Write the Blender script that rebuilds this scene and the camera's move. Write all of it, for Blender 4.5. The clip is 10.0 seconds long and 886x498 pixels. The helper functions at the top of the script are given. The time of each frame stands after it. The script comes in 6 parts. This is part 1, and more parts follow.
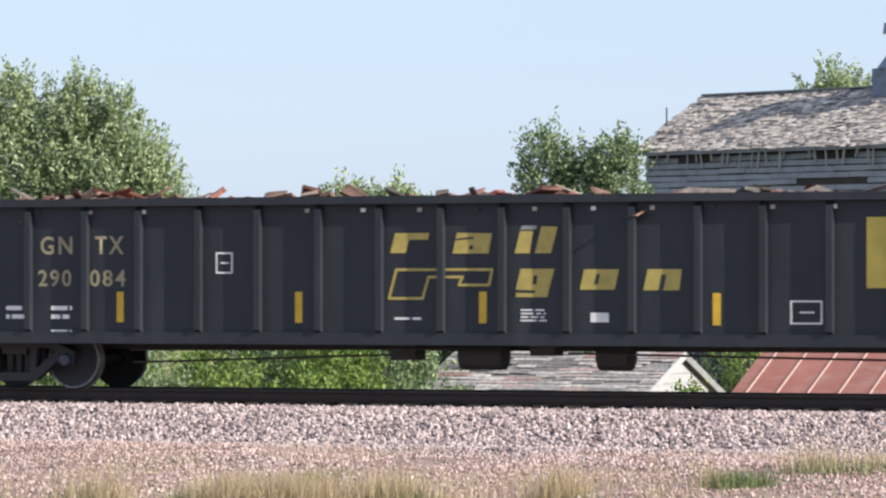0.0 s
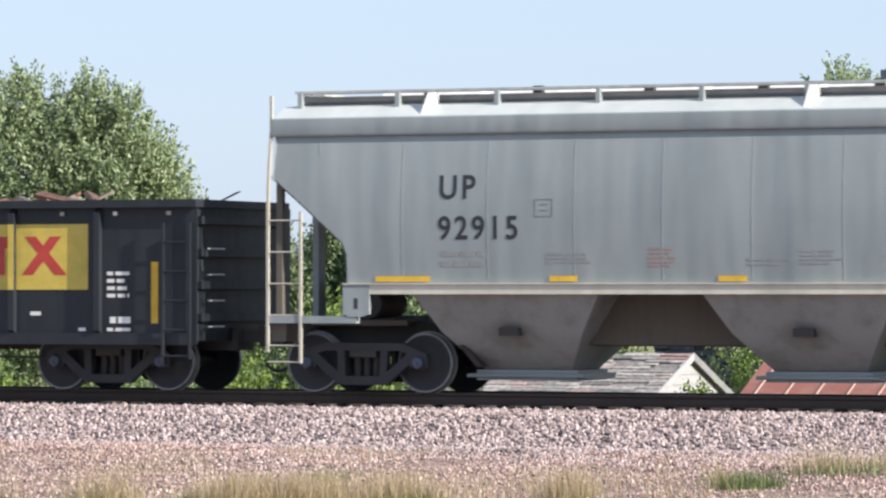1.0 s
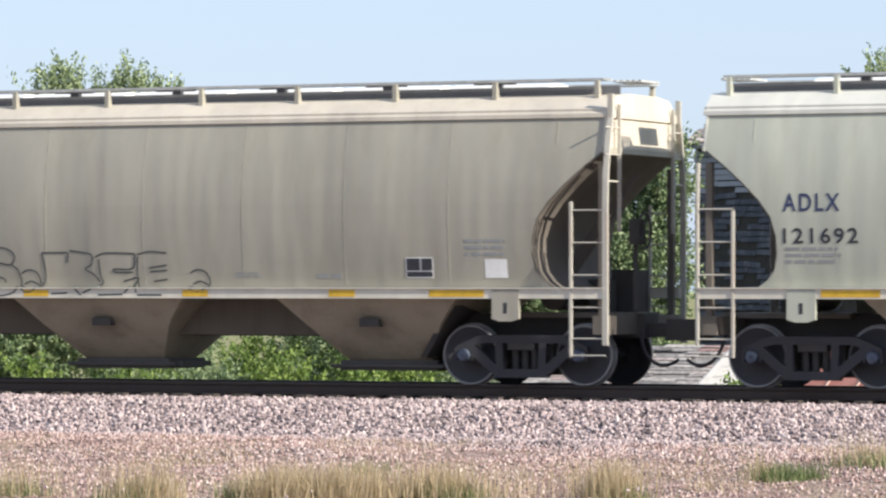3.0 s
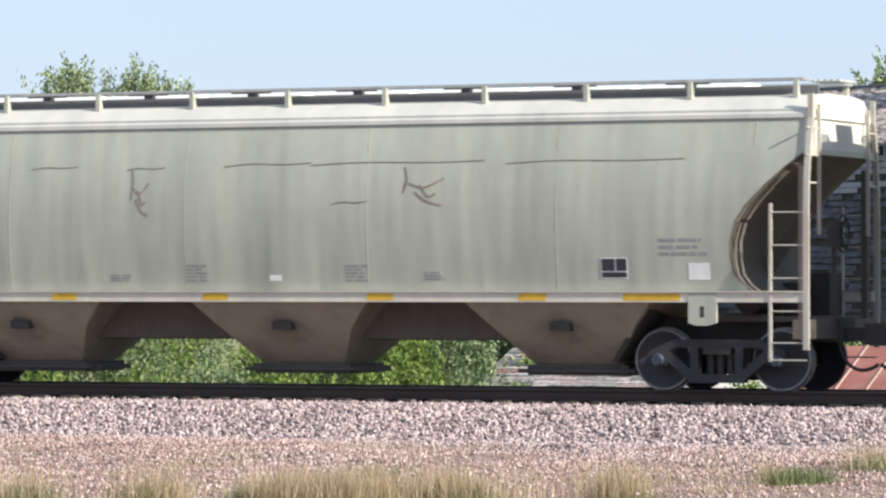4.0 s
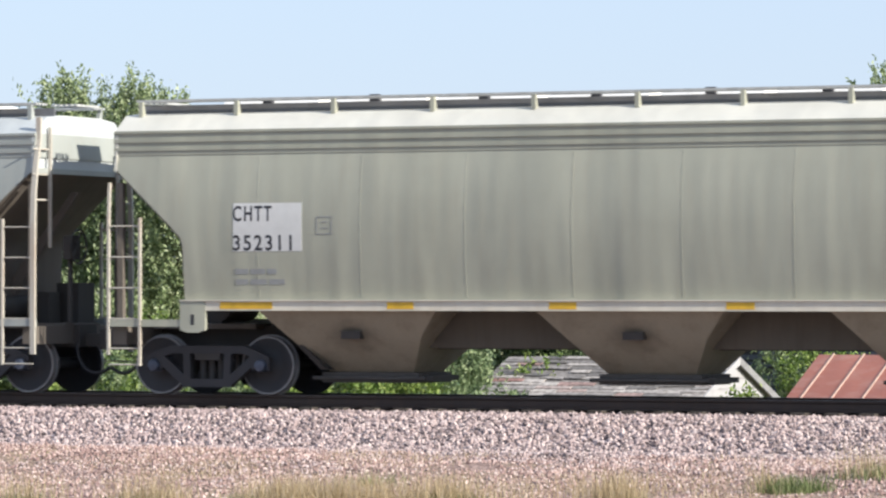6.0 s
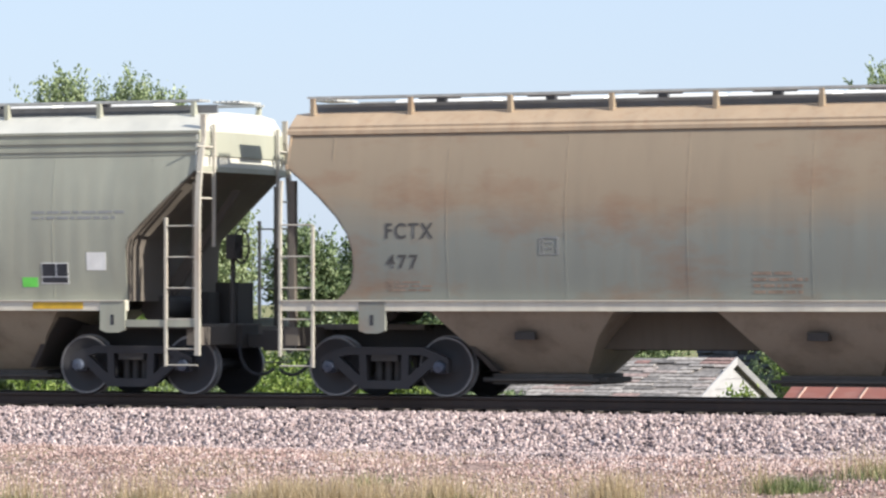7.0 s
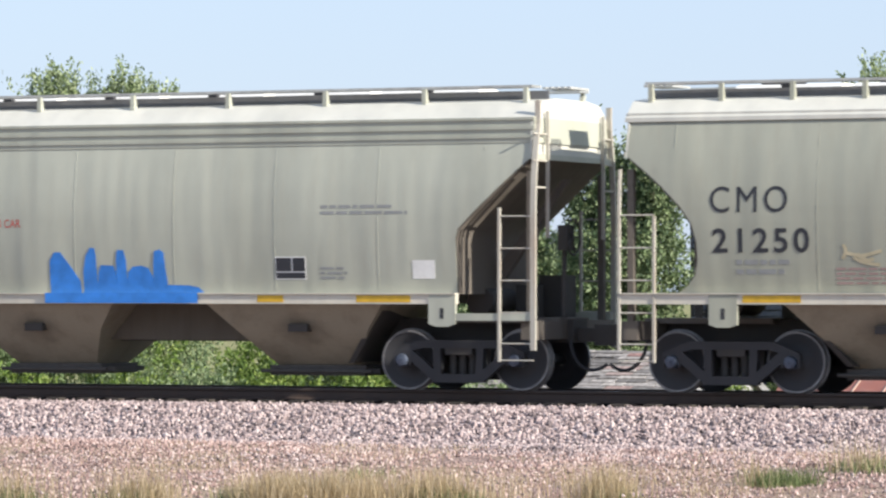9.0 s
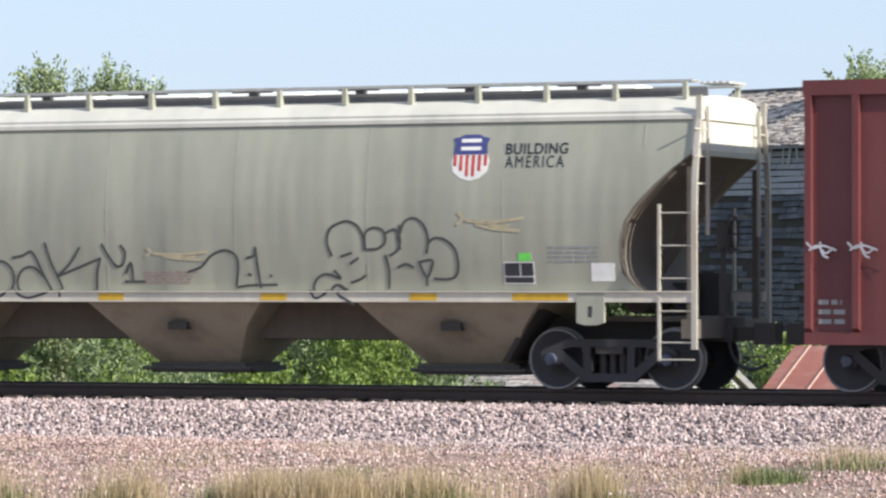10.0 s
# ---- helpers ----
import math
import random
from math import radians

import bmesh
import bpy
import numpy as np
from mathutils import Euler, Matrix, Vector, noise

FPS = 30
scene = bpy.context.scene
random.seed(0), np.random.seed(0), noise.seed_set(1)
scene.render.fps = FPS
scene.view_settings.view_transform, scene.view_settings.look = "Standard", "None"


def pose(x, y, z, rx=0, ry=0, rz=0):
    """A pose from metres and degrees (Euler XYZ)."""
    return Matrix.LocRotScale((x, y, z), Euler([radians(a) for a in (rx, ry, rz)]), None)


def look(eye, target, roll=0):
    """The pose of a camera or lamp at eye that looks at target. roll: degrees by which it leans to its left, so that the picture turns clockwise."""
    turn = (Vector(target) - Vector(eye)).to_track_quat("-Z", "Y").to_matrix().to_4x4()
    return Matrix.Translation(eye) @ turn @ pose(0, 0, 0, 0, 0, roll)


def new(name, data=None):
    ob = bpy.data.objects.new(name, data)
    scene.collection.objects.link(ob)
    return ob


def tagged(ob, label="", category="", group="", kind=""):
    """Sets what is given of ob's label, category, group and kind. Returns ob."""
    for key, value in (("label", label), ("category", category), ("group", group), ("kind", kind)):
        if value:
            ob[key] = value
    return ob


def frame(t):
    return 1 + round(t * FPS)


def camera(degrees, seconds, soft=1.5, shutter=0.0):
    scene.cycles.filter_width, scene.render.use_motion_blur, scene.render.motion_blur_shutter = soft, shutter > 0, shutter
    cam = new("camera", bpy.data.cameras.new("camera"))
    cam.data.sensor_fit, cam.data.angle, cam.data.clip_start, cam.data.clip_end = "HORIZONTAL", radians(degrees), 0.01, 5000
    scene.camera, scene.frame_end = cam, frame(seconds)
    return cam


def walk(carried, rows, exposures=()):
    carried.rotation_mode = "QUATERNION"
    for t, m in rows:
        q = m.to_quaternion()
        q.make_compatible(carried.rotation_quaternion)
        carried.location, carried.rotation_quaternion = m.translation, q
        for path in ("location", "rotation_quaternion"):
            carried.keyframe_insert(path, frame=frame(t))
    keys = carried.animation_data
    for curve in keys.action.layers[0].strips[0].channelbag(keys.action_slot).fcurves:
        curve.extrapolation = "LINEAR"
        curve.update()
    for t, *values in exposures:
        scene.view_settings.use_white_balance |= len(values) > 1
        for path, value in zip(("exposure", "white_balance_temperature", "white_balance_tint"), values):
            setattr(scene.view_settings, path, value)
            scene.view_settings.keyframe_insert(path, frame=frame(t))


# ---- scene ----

# ------------------------------------------------------------------ camera
YAW = 23.33
cam = camera(11.94, 10.0, soft=2.3, shutter=0.06)
# time, aim shift to the left and up, in thousandths of a radian
AIM = [(0.0, 0.0, 0.0), (0.5, 1.13, -0.13), (1.0, 2.0, 0.27), (1.5, 5.47, -0.07), (2.0, 7.87, -0.47), (2.5, 10.6, -1.2),
       (2.7, 10.93, -1.6), (3.8, 13.47, -1.33), (4.0, 13.73, -0.87), (4.5, 14.07, -0.47), (5.0, 13.8, 0.33), (5.5, 13.73, 1.0),
       (5.7, 13.33, 1.2), (6.8, 12.4, 1.2), (7.0, 12.13, 1.27), (7.5, 9.73, 1.47), (8.0, 8.47, 1.6), (8.5, 7.87, 1.07),
       (9.0, 10.4, -0.4), (9.5, 8.93, -1.0), (10.0, 7.27, -0.87)]
EYE = (25.06, -59.72, 1.5)
walk(cam, [(t, pose(*EYE, 90 + math.degrees(0.0104 + v / 1000), 0, YAW + math.degrees(h / 1000))) for t, h, v in AIM])

# ------------------------------------------------------------------ world, sun, exposure
SUN_UP, SUN_SIDE = 26.0, 10.0   # degrees above the horizon; degrees from the track's line, on the camera's side
world = bpy.data.worlds.new("world")
scene.world = world
world.use_nodes = True
wn = world.node_tree.nodes
sky = wn.new("ShaderNodeTexSky")
sky.sky_type, sky.sun_disc = "NISHITA", False
sky.sun_elevation, sky.sun_rotation = radians(SUN_UP), radians(90 + SUN_SIDE)
sky.air_density, sky.dust_density, sky.ozone_density = 1.0, 0.8, 2.5
haze = wn.new("ShaderNodeMix")   # thin summer haze over the blue
haze.data_type = "RGBA"
haze.inputs[0].default_value = 0.72
haze.inputs[7].default_value = (3.82, 4.62, 6.12, 1)
world.node_tree.links.new(sky.outputs[0], haze.inputs[6])
world.node_tree.links.new(haze.outputs[2], wn["Background"].inputs[0])
wn["Background"].inputs[1].default_value = 0.10
sun = new("sun", bpy.data.lights.new("sun", "SUN"))
sun.data.energy, sun.data.angle, sun.data.color = 5.2, radians(0.55), (1.0, 0.925, 0.815)
sun_to = Vector((math.cos(radians(SUN_UP)) * math.cos(radians(SUN_SIDE)), -math.cos(radians(SUN_UP)) * math.sin(radians(SUN_SIDE)), math.sin(radians(SUN_UP))))
sun.matrix_world = look(sun_to * 60, (0, 0, 0))
scene.view_settings.exposure = 0.75


# ------------------------------------------------------------------ materials
def material(name):
    m = bpy.data.materials.new(name)
    m.use_nodes = True
    return m, m.node_tree.nodes, m.node_tree.links, m.node_tree.nodes["Principled BSDF"]


def noise_node(n, l, scale, detail=4.0, rough=0.6, stretch=None):
    tc = n.new("ShaderNodeTexCoord")
    tex = n.new("ShaderNodeTexNoise")
    tex.inputs["Scale"].default_value, tex.inputs["Detail"].default_value, tex.inputs["Roughness"].default_value = scale, detail, rough
    if stretch:
        mp = n.new("ShaderNodeMapping")
        mp.inputs["Scale"].default_value = stretch
        l.new(tc.outputs["Object"], mp.inputs[0])
        l.new(mp.outputs[0], tex.inputs["Vector"])
    else:
        l.new(tc.outputs["Object"], tex.inputs["Vector"])
    return tex.outputs["Fac"]


def ramp(n, l, fac, stops):
    r = n.new("ShaderNodeValToRGB")
    while len(r.color_ramp.elements) < len(stops):
        r.color_ramp.elements.new(0.5)
    for e, (p, c) in zip(r.color_ramp.elements, stops):
        e.position, e.color = p, (*c, 1) if len(c) == 3 else c
    l.new(fac, r.inputs[0])
    return r.outputs[0]


def mix(n, l, fac, a, b, how="MIX"):
    m = n.new("ShaderNodeMix")
    m.data_type, m.blend_type = "RGBA", how
    for sock, v in ((m.inputs[0], fac), (m.inputs[6], a), (m.inputs[7], b)):
        if hasattr(v, "links"):
            l.new(v, sock)
        elif isinstance(v, (int, float)):
            sock.default_value = v
        else:
            sock.default_value = (*v, 1)
    return m.outputs[2]


def bump(n, l, bsdf, fac, strength, dist):
    b = n.new("ShaderNodeBump")
    b.inputs["Strength"].default_value, b.inputs["Distance"].default_value = strength, dist
    l.new(fac, b.inputs["Height"])
    l.new(b.outputs[0], bsdf.inputs["Normal"])


def paint(name, base, dirt=(0.2, 0.17, 0.13), amount=0.5, gloss=0.45, streak=(3.0, 3.0, 0.35), metal=0.0):
    """Weathered paint: cloudy fading, dirt that ran down, fine grain, painted shading of buckled sheets."""
    m, n, l, b = material(name)
    cloud = noise_node(n, l, 0.7, 5, 0.6)
    run = noise_node(n, l, 2.0, 6, 0.65, streak)
    grain = noise_node(n, l, 30, 3, 0.6)
    # Upright light and dark bands: shading of buckled sheets, put into the colour.
    band = noise_node(n, l, 1.0, 2, 0.5, (0.8, 0.8, 0.04))
    base_ = mix(n, l, ramp(n, l, band, [(0.3, (0, 0, 0)), (0.7, (1, 1, 1))]), [c * 0.9 for c in base], [min(1, c * 1.07) for c in base])
    faded = mix(n, l, ramp(n, l, cloud, [(0.35, (0, 0, 0)), (0.7, (0.5, 0.5, 0.5))]), base_, [min(1, c * 1.16 + 0.01) for c in base])
    col = mix(n, l, ramp(n, l, run, [(0.48, (0, 0, 0)), (0.95, (amount,) * 3)]), faded, dirt)
    col = mix(n, l, ramp(n, l, grain, [(0.55, (0, 0, 0)), (0.9, (amount * 0.4,) * 3)]), col, dirt)
    l.new(col, b.inputs["Base Color"])
    b.inputs["Roughness"].default_value, b.inputs["Metallic"].default_value = gloss, metal
    bump(n, l, b, noise_node(n, l, 1.1, 2, 0.5, (1.0, 1.0, 0.16)), 0.65, 0.09)
    return m


def plain(name, base, rough=0.6, var=0.15, scale=8.0, metal=0.0):
    m, n, l, b = material(name)
    v = noise_node(n, l, scale, 5, 0.6)
    col = mix(n, l, ramp(n, l, v, [(0.3, (0, 0, 0)), (0.7, (1, 1, 1))]), [c * (1 - var) for c in base], [min(1, c * (1 + var)) for c in base])
    l.new(col, b.inputs["Base Color"])
    b.inputs["Roughness"].default_value, b.inputs["Metallic"].default_value = rough, metal
    return m


def scattered(name, stops, rough=0.9, trans=0.0, by_object=False):
    """One colour per separate piece of a joined mesh, picked from a ramp."""
    m, n, l, b = material(name)
    g = n.new("ShaderNodeObjectInfo" if by_object else "ShaderNodeNewGeometry")
    col = ramp(n, l, g.outputs["Random" if by_object else "Random Per Island"], stops)
    grain = noise_node(n, l, 9.0, 3, 0.6, (1, 1, 1)) if by_object else None
    if grain:
        col = mix(n, l, ramp(n, l, grain, [(0.35, (0.45, 0.45, 0.45)), (0.7, (1, 1, 1))]), (0, 0, 0), col)
    l.new(col, b.inputs["Base Color"])
    b.inputs["Roughness"].default_value = rough
    if trans:
        t = n.new("ShaderNodeBsdfTranslucent")
        l.new(col, t.inputs[0])
        s = n.new("ShaderNodeMixShader")
        s.inputs[0].default_value = trans
        l.new(b.outputs[0], s.inputs[1])
        l.new(t.outputs[0], s.inputs[2])
        l.new(s.outputs[0], n["Material Output"].inputs[0])
    return m


GREY_U = paint("grey_paint_cool", (0.25, 0.285, 0.294), (0.3, 0.3, 0.28), 0.35)
GREY_C = paint("grey_paint", (0.283, 0.306, 0.293), (0.27, 0.25, 0.2), 0.4)
GREY_A = paint("grey_paint_warm", (0.31, 0.295, 0.243), (0.27, 0.22, 0.15), 0.5)
GREY_D = paint("grey_paint_scraped", (0.375, 0.39, 0.325), (0.28, 0.25, 0.19), 0.4)
GREY_B = paint("grey_paint_pale", (0.308, 0.316, 0.26), (0.27, 0.245, 0.19), 0.4)


def rusty_side():
    """Dull grey side, tan and rusty in its upper half, with blooms of rust."""
    m, n, l, b = material("rusty_grey_paint")
    tc = n.new("ShaderNodeTexCoord")
    g = n.new("ShaderNodeSeparateXYZ")
    l.new(tc.outputs["Object"], g.inputs[0])
    edge = n.new("ShaderNodeMath")
    edge.operation = "MULTIPLY_ADD"
    edge.inputs[1].default_value = 0.9
    l.new(noise_node(n, l, 1.2, 4, 0.6, (0.6, 1, 1)), edge.inputs[0])
    l.new(g.outputs[2], edge.inputs[2])
    r = n.new("ShaderNodeMapRange")
    r.inputs[1].default_value, r.inputs[2].default_value = 2.85, 3.45
    l.new(edge.outputs[0], r.inputs[0])
    col = mix(n, l, r.outputs[0], (0.215, 0.228, 0.205), (0.285, 0.228, 0.163))
    bloom = noise_node(n, l, 1.1, 5, 0.65, (0.55, 1, 1.2))
    col = mix(n, l, ramp(n, l, bloom, [(0.5, (0, 0, 0)), (0.72, (0.72,) * 3)]), col, (0.235, 0.13, 0.078))
    col = mix(n, l, ramp(n, l, noise_node(n, l, 2.0, 5, 0.6, (4, 4, 0.3)), [(0.5, (0, 0, 0)), (0.9, (0.4,) * 3)]), col, (0.24, 0.18, 0.13))
    l.new(col, b.inputs["Base Color"])
    b.inputs["Roughness"].default_value = 0.65
    bump(n, l, b, noise_node(n, l, 1.3, 2, 0.5, (1.0, 1.0, 0.22)), 0.5, 0.03)
    return m


RUSTY = rusty_side()
SILL = paint("cream_sill_paint", (0.56, 0.53, 0.45), (0.38, 0.32, 0.24), 0.5)
# Roofs and upper ends: paler than the sides of the same car.
ROOF_W = paint("pale_roof_white", (0.51, 0.505, 0.455), (0.4, 0.39, 0.35), 0.35)
ROOF_U = paint("pale_roof_cool", (0.46, 0.485, 0.48), (0.38, 0.38, 0.36), 0.3)
ROOF_B = paint("pale_roof_grey", (0.4, 0.43, 0.44), (0.34, 0.34, 0.32), 0.35)
ROOF_T = paint("pale_roof_tan", (0.5, 0.455, 0.38), (0.34, 0.27, 0.19), 0.5)
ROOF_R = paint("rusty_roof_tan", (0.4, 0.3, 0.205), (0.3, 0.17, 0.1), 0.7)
BLACK = paint("black_paint", (0.011, 0.0155, 0.022), (0.032, 0.035, 0.04), 0.5, 0.6)
REDBROWN = paint("red_paint", (0.115, 0.028, 0.03), (0.12, 0.05, 0.04), 0.6, 0.5)


def smudged(m):
    """Adds a greasy dark smudge round the bracket on a discharge bay, 0.93 m over the rail."""
    n, l = m.node_tree.nodes, m.node_tree.links
    b = next(k for k in n if k.type == "BSDF_PRINCIPLED")
    old = b.inputs["Base Color"].links[0].from_socket
    tc, mp = n.new("ShaderNodeTexCoord"), n.new("ShaderNodeMapping")
    l.new(tc.outputs["Object"], mp.inputs["Vector"])
    mp.inputs["Location"].default_value, mp.inputs["Scale"].default_value = (0, 0, -0.93 * 2.6), (1.5, 0, 2.6)
    far = n.new("ShaderNodeVectorMath")
    far.operation = "LENGTH"
    l.new(mp.outputs[0], far.inputs[0])
    add = n.new("ShaderNodeMath")
    add.operation = "MULTIPLY_ADD"
    l.new(noise_node(n, l, 3.0, 2, 0.5), add.inputs[0])
    add.inputs[1].default_value = 0.5
    l.new(far.outputs["Value"], add.inputs[2])
    fac = ramp(n, l, add.outputs[0], [(0.25, (0.75, 0.75, 0.75)), (0.5, (0.38, 0.38, 0.38)), (1.0, (0.0, 0.0, 0.0))])
    l.new(mix(n, l, fac, old, (0.035, 0.026, 0.022)), b.inputs["Base Color"])
    return m


BAY = {}
for key, c in (("u", (0.26, 0.268, 0.26)), ("c", (0.27, 0.24, 0.18)), ("a", (0.265, 0.235, 0.176)), ("f", (0.245, 0.215, 0.17))):
    BAY[key] = smudged(paint("bay_paint_" + key, c, (0.1, 0.075, 0.05), 0.85, 0.7, (1.2, 1.2, 1.0)))
GATE = paint("gate_iron", (0.075, 0.07, 0.066), (0.04, 0.035, 0.03), 0.6, 0.8)
# Ridges between bays: the shadow there is painted in as a darker colour.
RIDGE = paint("shaded_ridge_paint", (0.115, 0.1, 0.08), (0.06, 0.05, 0.04), 0.7, 0.8)
TRUCK = paint("truck_iron", (0.028, 0.029, 0.034), (0.036, 0.031, 0.029), 0.6, 0.7)
# Car ends: grime and the shadow between cars, both in one dark brown.
GRIME_SHADE = paint("grime_and_shade_end_paint", (0.115, 0.1, 0.085), (0.06, 0.052, 0.045), 0.35, 0.8, (1.0, 0.4, 0.8))
UNDER = paint("under_iron", (0.045, 0.042, 0.04), (0.07, 0.055, 0.04), 0.6, 0.8)
TREAD = plain("worn_steel", (0.22, 0.22, 0.225), 0.45, 0.2, 10, 0.3)
BEARING = plain("bearing_cap", (0.06, 0.075, 0.11), 0.5, 0.3, 14)
GALV = plain("galvanised_steel", (0.42, 0.43, 0.42), 0.55, 0.2, 6, 0.2)
RUSTBAR = paint("rusty_ladder", (0.4, 0.385, 0.34), (0.26, 0.13, 0.06), 0.85, 0.7)
YELLOW = plain("yellow_marking", (0.62, 0.38, 0.03), 0.5, 0.15, 5)
WHITE = plain("white_marking", (0.72, 0.72, 0.7), 0.6, 0.1, 5)
SMALL = plain("small_marking", (0.25, 0.26, 0.26), 0.6, 0.1, 5)
INK = plain("black_lettering", (0.025, 0.027, 0.035), 0.6, 0.2, 5)
INKBLUE = plain("dark_blue_lettering", (0.03, 0.04, 0.1), 0.6, 0.2, 5)
GOLD = plain("gold_lettering", (0.42, 0.33, 0.09), 0.55, 0.15, 5)
TAN = plain("tan_lettering", (0.3, 0.26, 0.16), 0.6, 0.15, 5)
PLATE = plain("yellow_panel", (0.55, 0.42, 0.08), 0.5, 0.15, 3)
RED = plain("red_marking", (0.45, 0.05, 0.04), 0.55, 0.2, 5)
BLUE = plain("blue_marking", (0.05, 0.06, 0.2), 0.5, 0.15, 5)
SPRAY_BLUE = plain("blue_spray", (0.03, 0.2, 0.62), 0.5, 0.2, 4)
SPRAY_BLACK = plain("black_spray", (0.06, 0.065, 0.065), 0.7, 0.3, 4)
SPRAY_TEAL = plain("teal_spray", (0.07, 0.2, 0.33), 0.7, 0.3, 4)
SPRAY_WHITE = plain("white_spray", (0.4, 0.41, 0.45), 0.7, 0.3, 4)
GREEN_TAG = plain("green_sticker", (0.15, 0.65, 0.1), 0.6, 0.1, 5)
RAILSIDE = paint("rail_rust", (0.05, 0.034, 0.028), (0.1, 0.06, 0.04), 0.6, 0.8)
TIEWOOD = plain("tie_wood", (0.05, 0.042, 0.036), 0.9, 0.4, 6)
STONES = scattered("ballast_stone", [(0.0, (0.08, 0.066, 0.07)), (0.3, (0.245, 0.192, 0.192)), (0.65, (0.375, 0.297, 0.294)), (1.0, (0.52, 0.44, 0.43))], 0.85)
SCRAP = scattered("scrap_iron", [(0.0, (0.12, 0.065, 0.05)), (0.4, (0.22, 0.125, 0.09)), (0.62, (0.28, 0.085, 0.06)), (0.7, (0.09, 0.085, 0.085)), (1.0, (0.3, 0.24, 0.2))], 0.8, by_object=True)
DRY = scattered("dry_grass_blades", [(0.0, (0.3, 0.23, 0.13)), (0.5, (0.48, 0.385, 0.24)), (1.0, (0.64, 0.54, 0.385))], 0.9, 0.45)
GREENISH = scattered("green_grass_blades", [(0.0, (0.065, 0.105, 0.035)), (0.5, (0.16, 0.21, 0.085)), (1.0, (0.33, 0.35, 0.18))], 0.9, 0.4)
LEAF = scattered("leaves", [(0.0, (0.1, 0.15, 0.06)), (0.4, (0.22, 0.28, 0.13)), (0.8, (0.32, 0.38, 0.21)), (1.0, (0.42, 0.48, 0.31))], 0.5, 0.3)
LEAF_DARK = scattered("dark_leaves", [(0.0, (0.06, 0.1, 0.045)), (0.5, (0.14, 0.2, 0.09)), (1.0, (0.28, 0.34, 0.18))], 0.55, 0.25)
LEAF_WEED = scattered("weed_leaves", [(0.0, (0.06, 0.11, 0.02)), (0.5, (0.14, 0.22, 0.04)), (1.0, (0.27, 0.34, 0.09))], 0.6, 0.35)
BARK = plain("bark", (0.09, 0.07, 0.055), 0.9, 0.4, 8)
OLDWOOD = paint("weathered_boards", (0.2, 0.2, 0.205), (0.07, 0.07, 0.075), 0.8, 0.9, (1, 1, 4))
# Coaming under the walkway: its shade is put into this dark grey.
COAMING = paint("shaded_coaming_paint", (0.15, 0.155, 0.165), (0.1, 0.09, 0.08), 0.5)
GREY_P = paint("grey_paint_light", (0.385, 0.398, 0.335), (0.31, 0.285, 0.225), 0.35)
# Darker, mottled siding for the barn's rows below the seventh.
DARKBOARD = paint("dark_siding", (0.07, 0.075, 0.09), (0.26, 0.26, 0.28), 0.8, 0.95, (1.6, 1.6, 1.2))
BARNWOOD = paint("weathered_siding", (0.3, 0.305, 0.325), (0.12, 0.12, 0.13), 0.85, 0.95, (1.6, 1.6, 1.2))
PEBBLES = scattered("verge_gravel", [(0.0, (0.13, 0.085, 0.08)), (0.35, (0.27, 0.18, 0.165)), (0.7, (0.38, 0.28, 0.26)), (1.0, (0.56, 0.46, 0.43))], 0.9)
GABLE = paint("faded_white_boards", (0.33, 0.33, 0.34), (0.2, 0.19, 0.18), 0.6, 0.9, (1, 1, 4))
TIN = paint("rusted_tin", (0.24, 0.085, 0.06), (0.34, 0.25, 0.22), 0.7, 0.6, (1, 1.5, 1.5))
# Near-black stands for the unlit inside seen between the siding boards.
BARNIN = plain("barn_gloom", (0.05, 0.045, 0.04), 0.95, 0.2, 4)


def ground_material():
    m, n, l, b = material("dry_ground")
    big = noise_node(n, l, 0.5, 4, 0.6)
    mid = noise_node(n, l, 4.0, 5, 0.65)
    fine = noise_node(n, l, 28.0, 4, 0.7)
    tc0 = n.new("ShaderNodeTexCoord")
    cell = n.new("ShaderNodeTexVoronoi")
    cell.inputs["Scale"].default_value = 21
    l.new(tc0.outputs["Object"], cell.inputs["Vector"])
    pick = n.new("ShaderNodeSeparateColor")
    l.new(cell.outputs["Color"], pick.inputs[0])
    gravel = ramp(n, l, pick.outputs[0], [(0.0, (0.1, 0.066, 0.06)), (0.45, (0.23, 0.152, 0.135)), (1.0, (0.42, 0.315, 0.29))])
    soil = mix(n, l, ramp(n, l, mid, [(0.38, (0, 0, 0)), (0.62, (1, 1, 1))]), (0.21, 0.135, 0.105), (0.3, 0.215, 0.16))
    soil = mix(n, l, ramp(n, l, big, [(0.3, (0.95,) * 3), (0.7, (0.55,) * 3)]), soil, gravel)
    grass = mix(n, l, mid, (0.1, 0.13, 0.04), (0.3, 0.27, 0.12))
    g = n.new("ShaderNodeSeparateXYZ")
    tc = n.new("ShaderNodeTexCoord")
    l.new(tc.outputs["Object"], g.inputs[0])
    r = n.new("ShaderNodeMapRange")
    r.inputs[1].default_value, r.inputs[2].default_value = 2.0, 5.0
    l.new(g.outputs[1], r.inputs[0])
    col = mix(n, l, r.outputs[0], soil, grass)
    col = mix(n, l, ramp(n, l, big, [(0.45, (0, 0, 0)), (0.75, (0.45,) * 3)]), col, (0.3, 0.27, 0.13))
    l.new(col, b.inputs["Base Color"])
    b.inputs["Roughness"].default_value = 0.95
    bump(n, l, b, cell.outputs["Distance"], 0.8, 0.04)
    return m


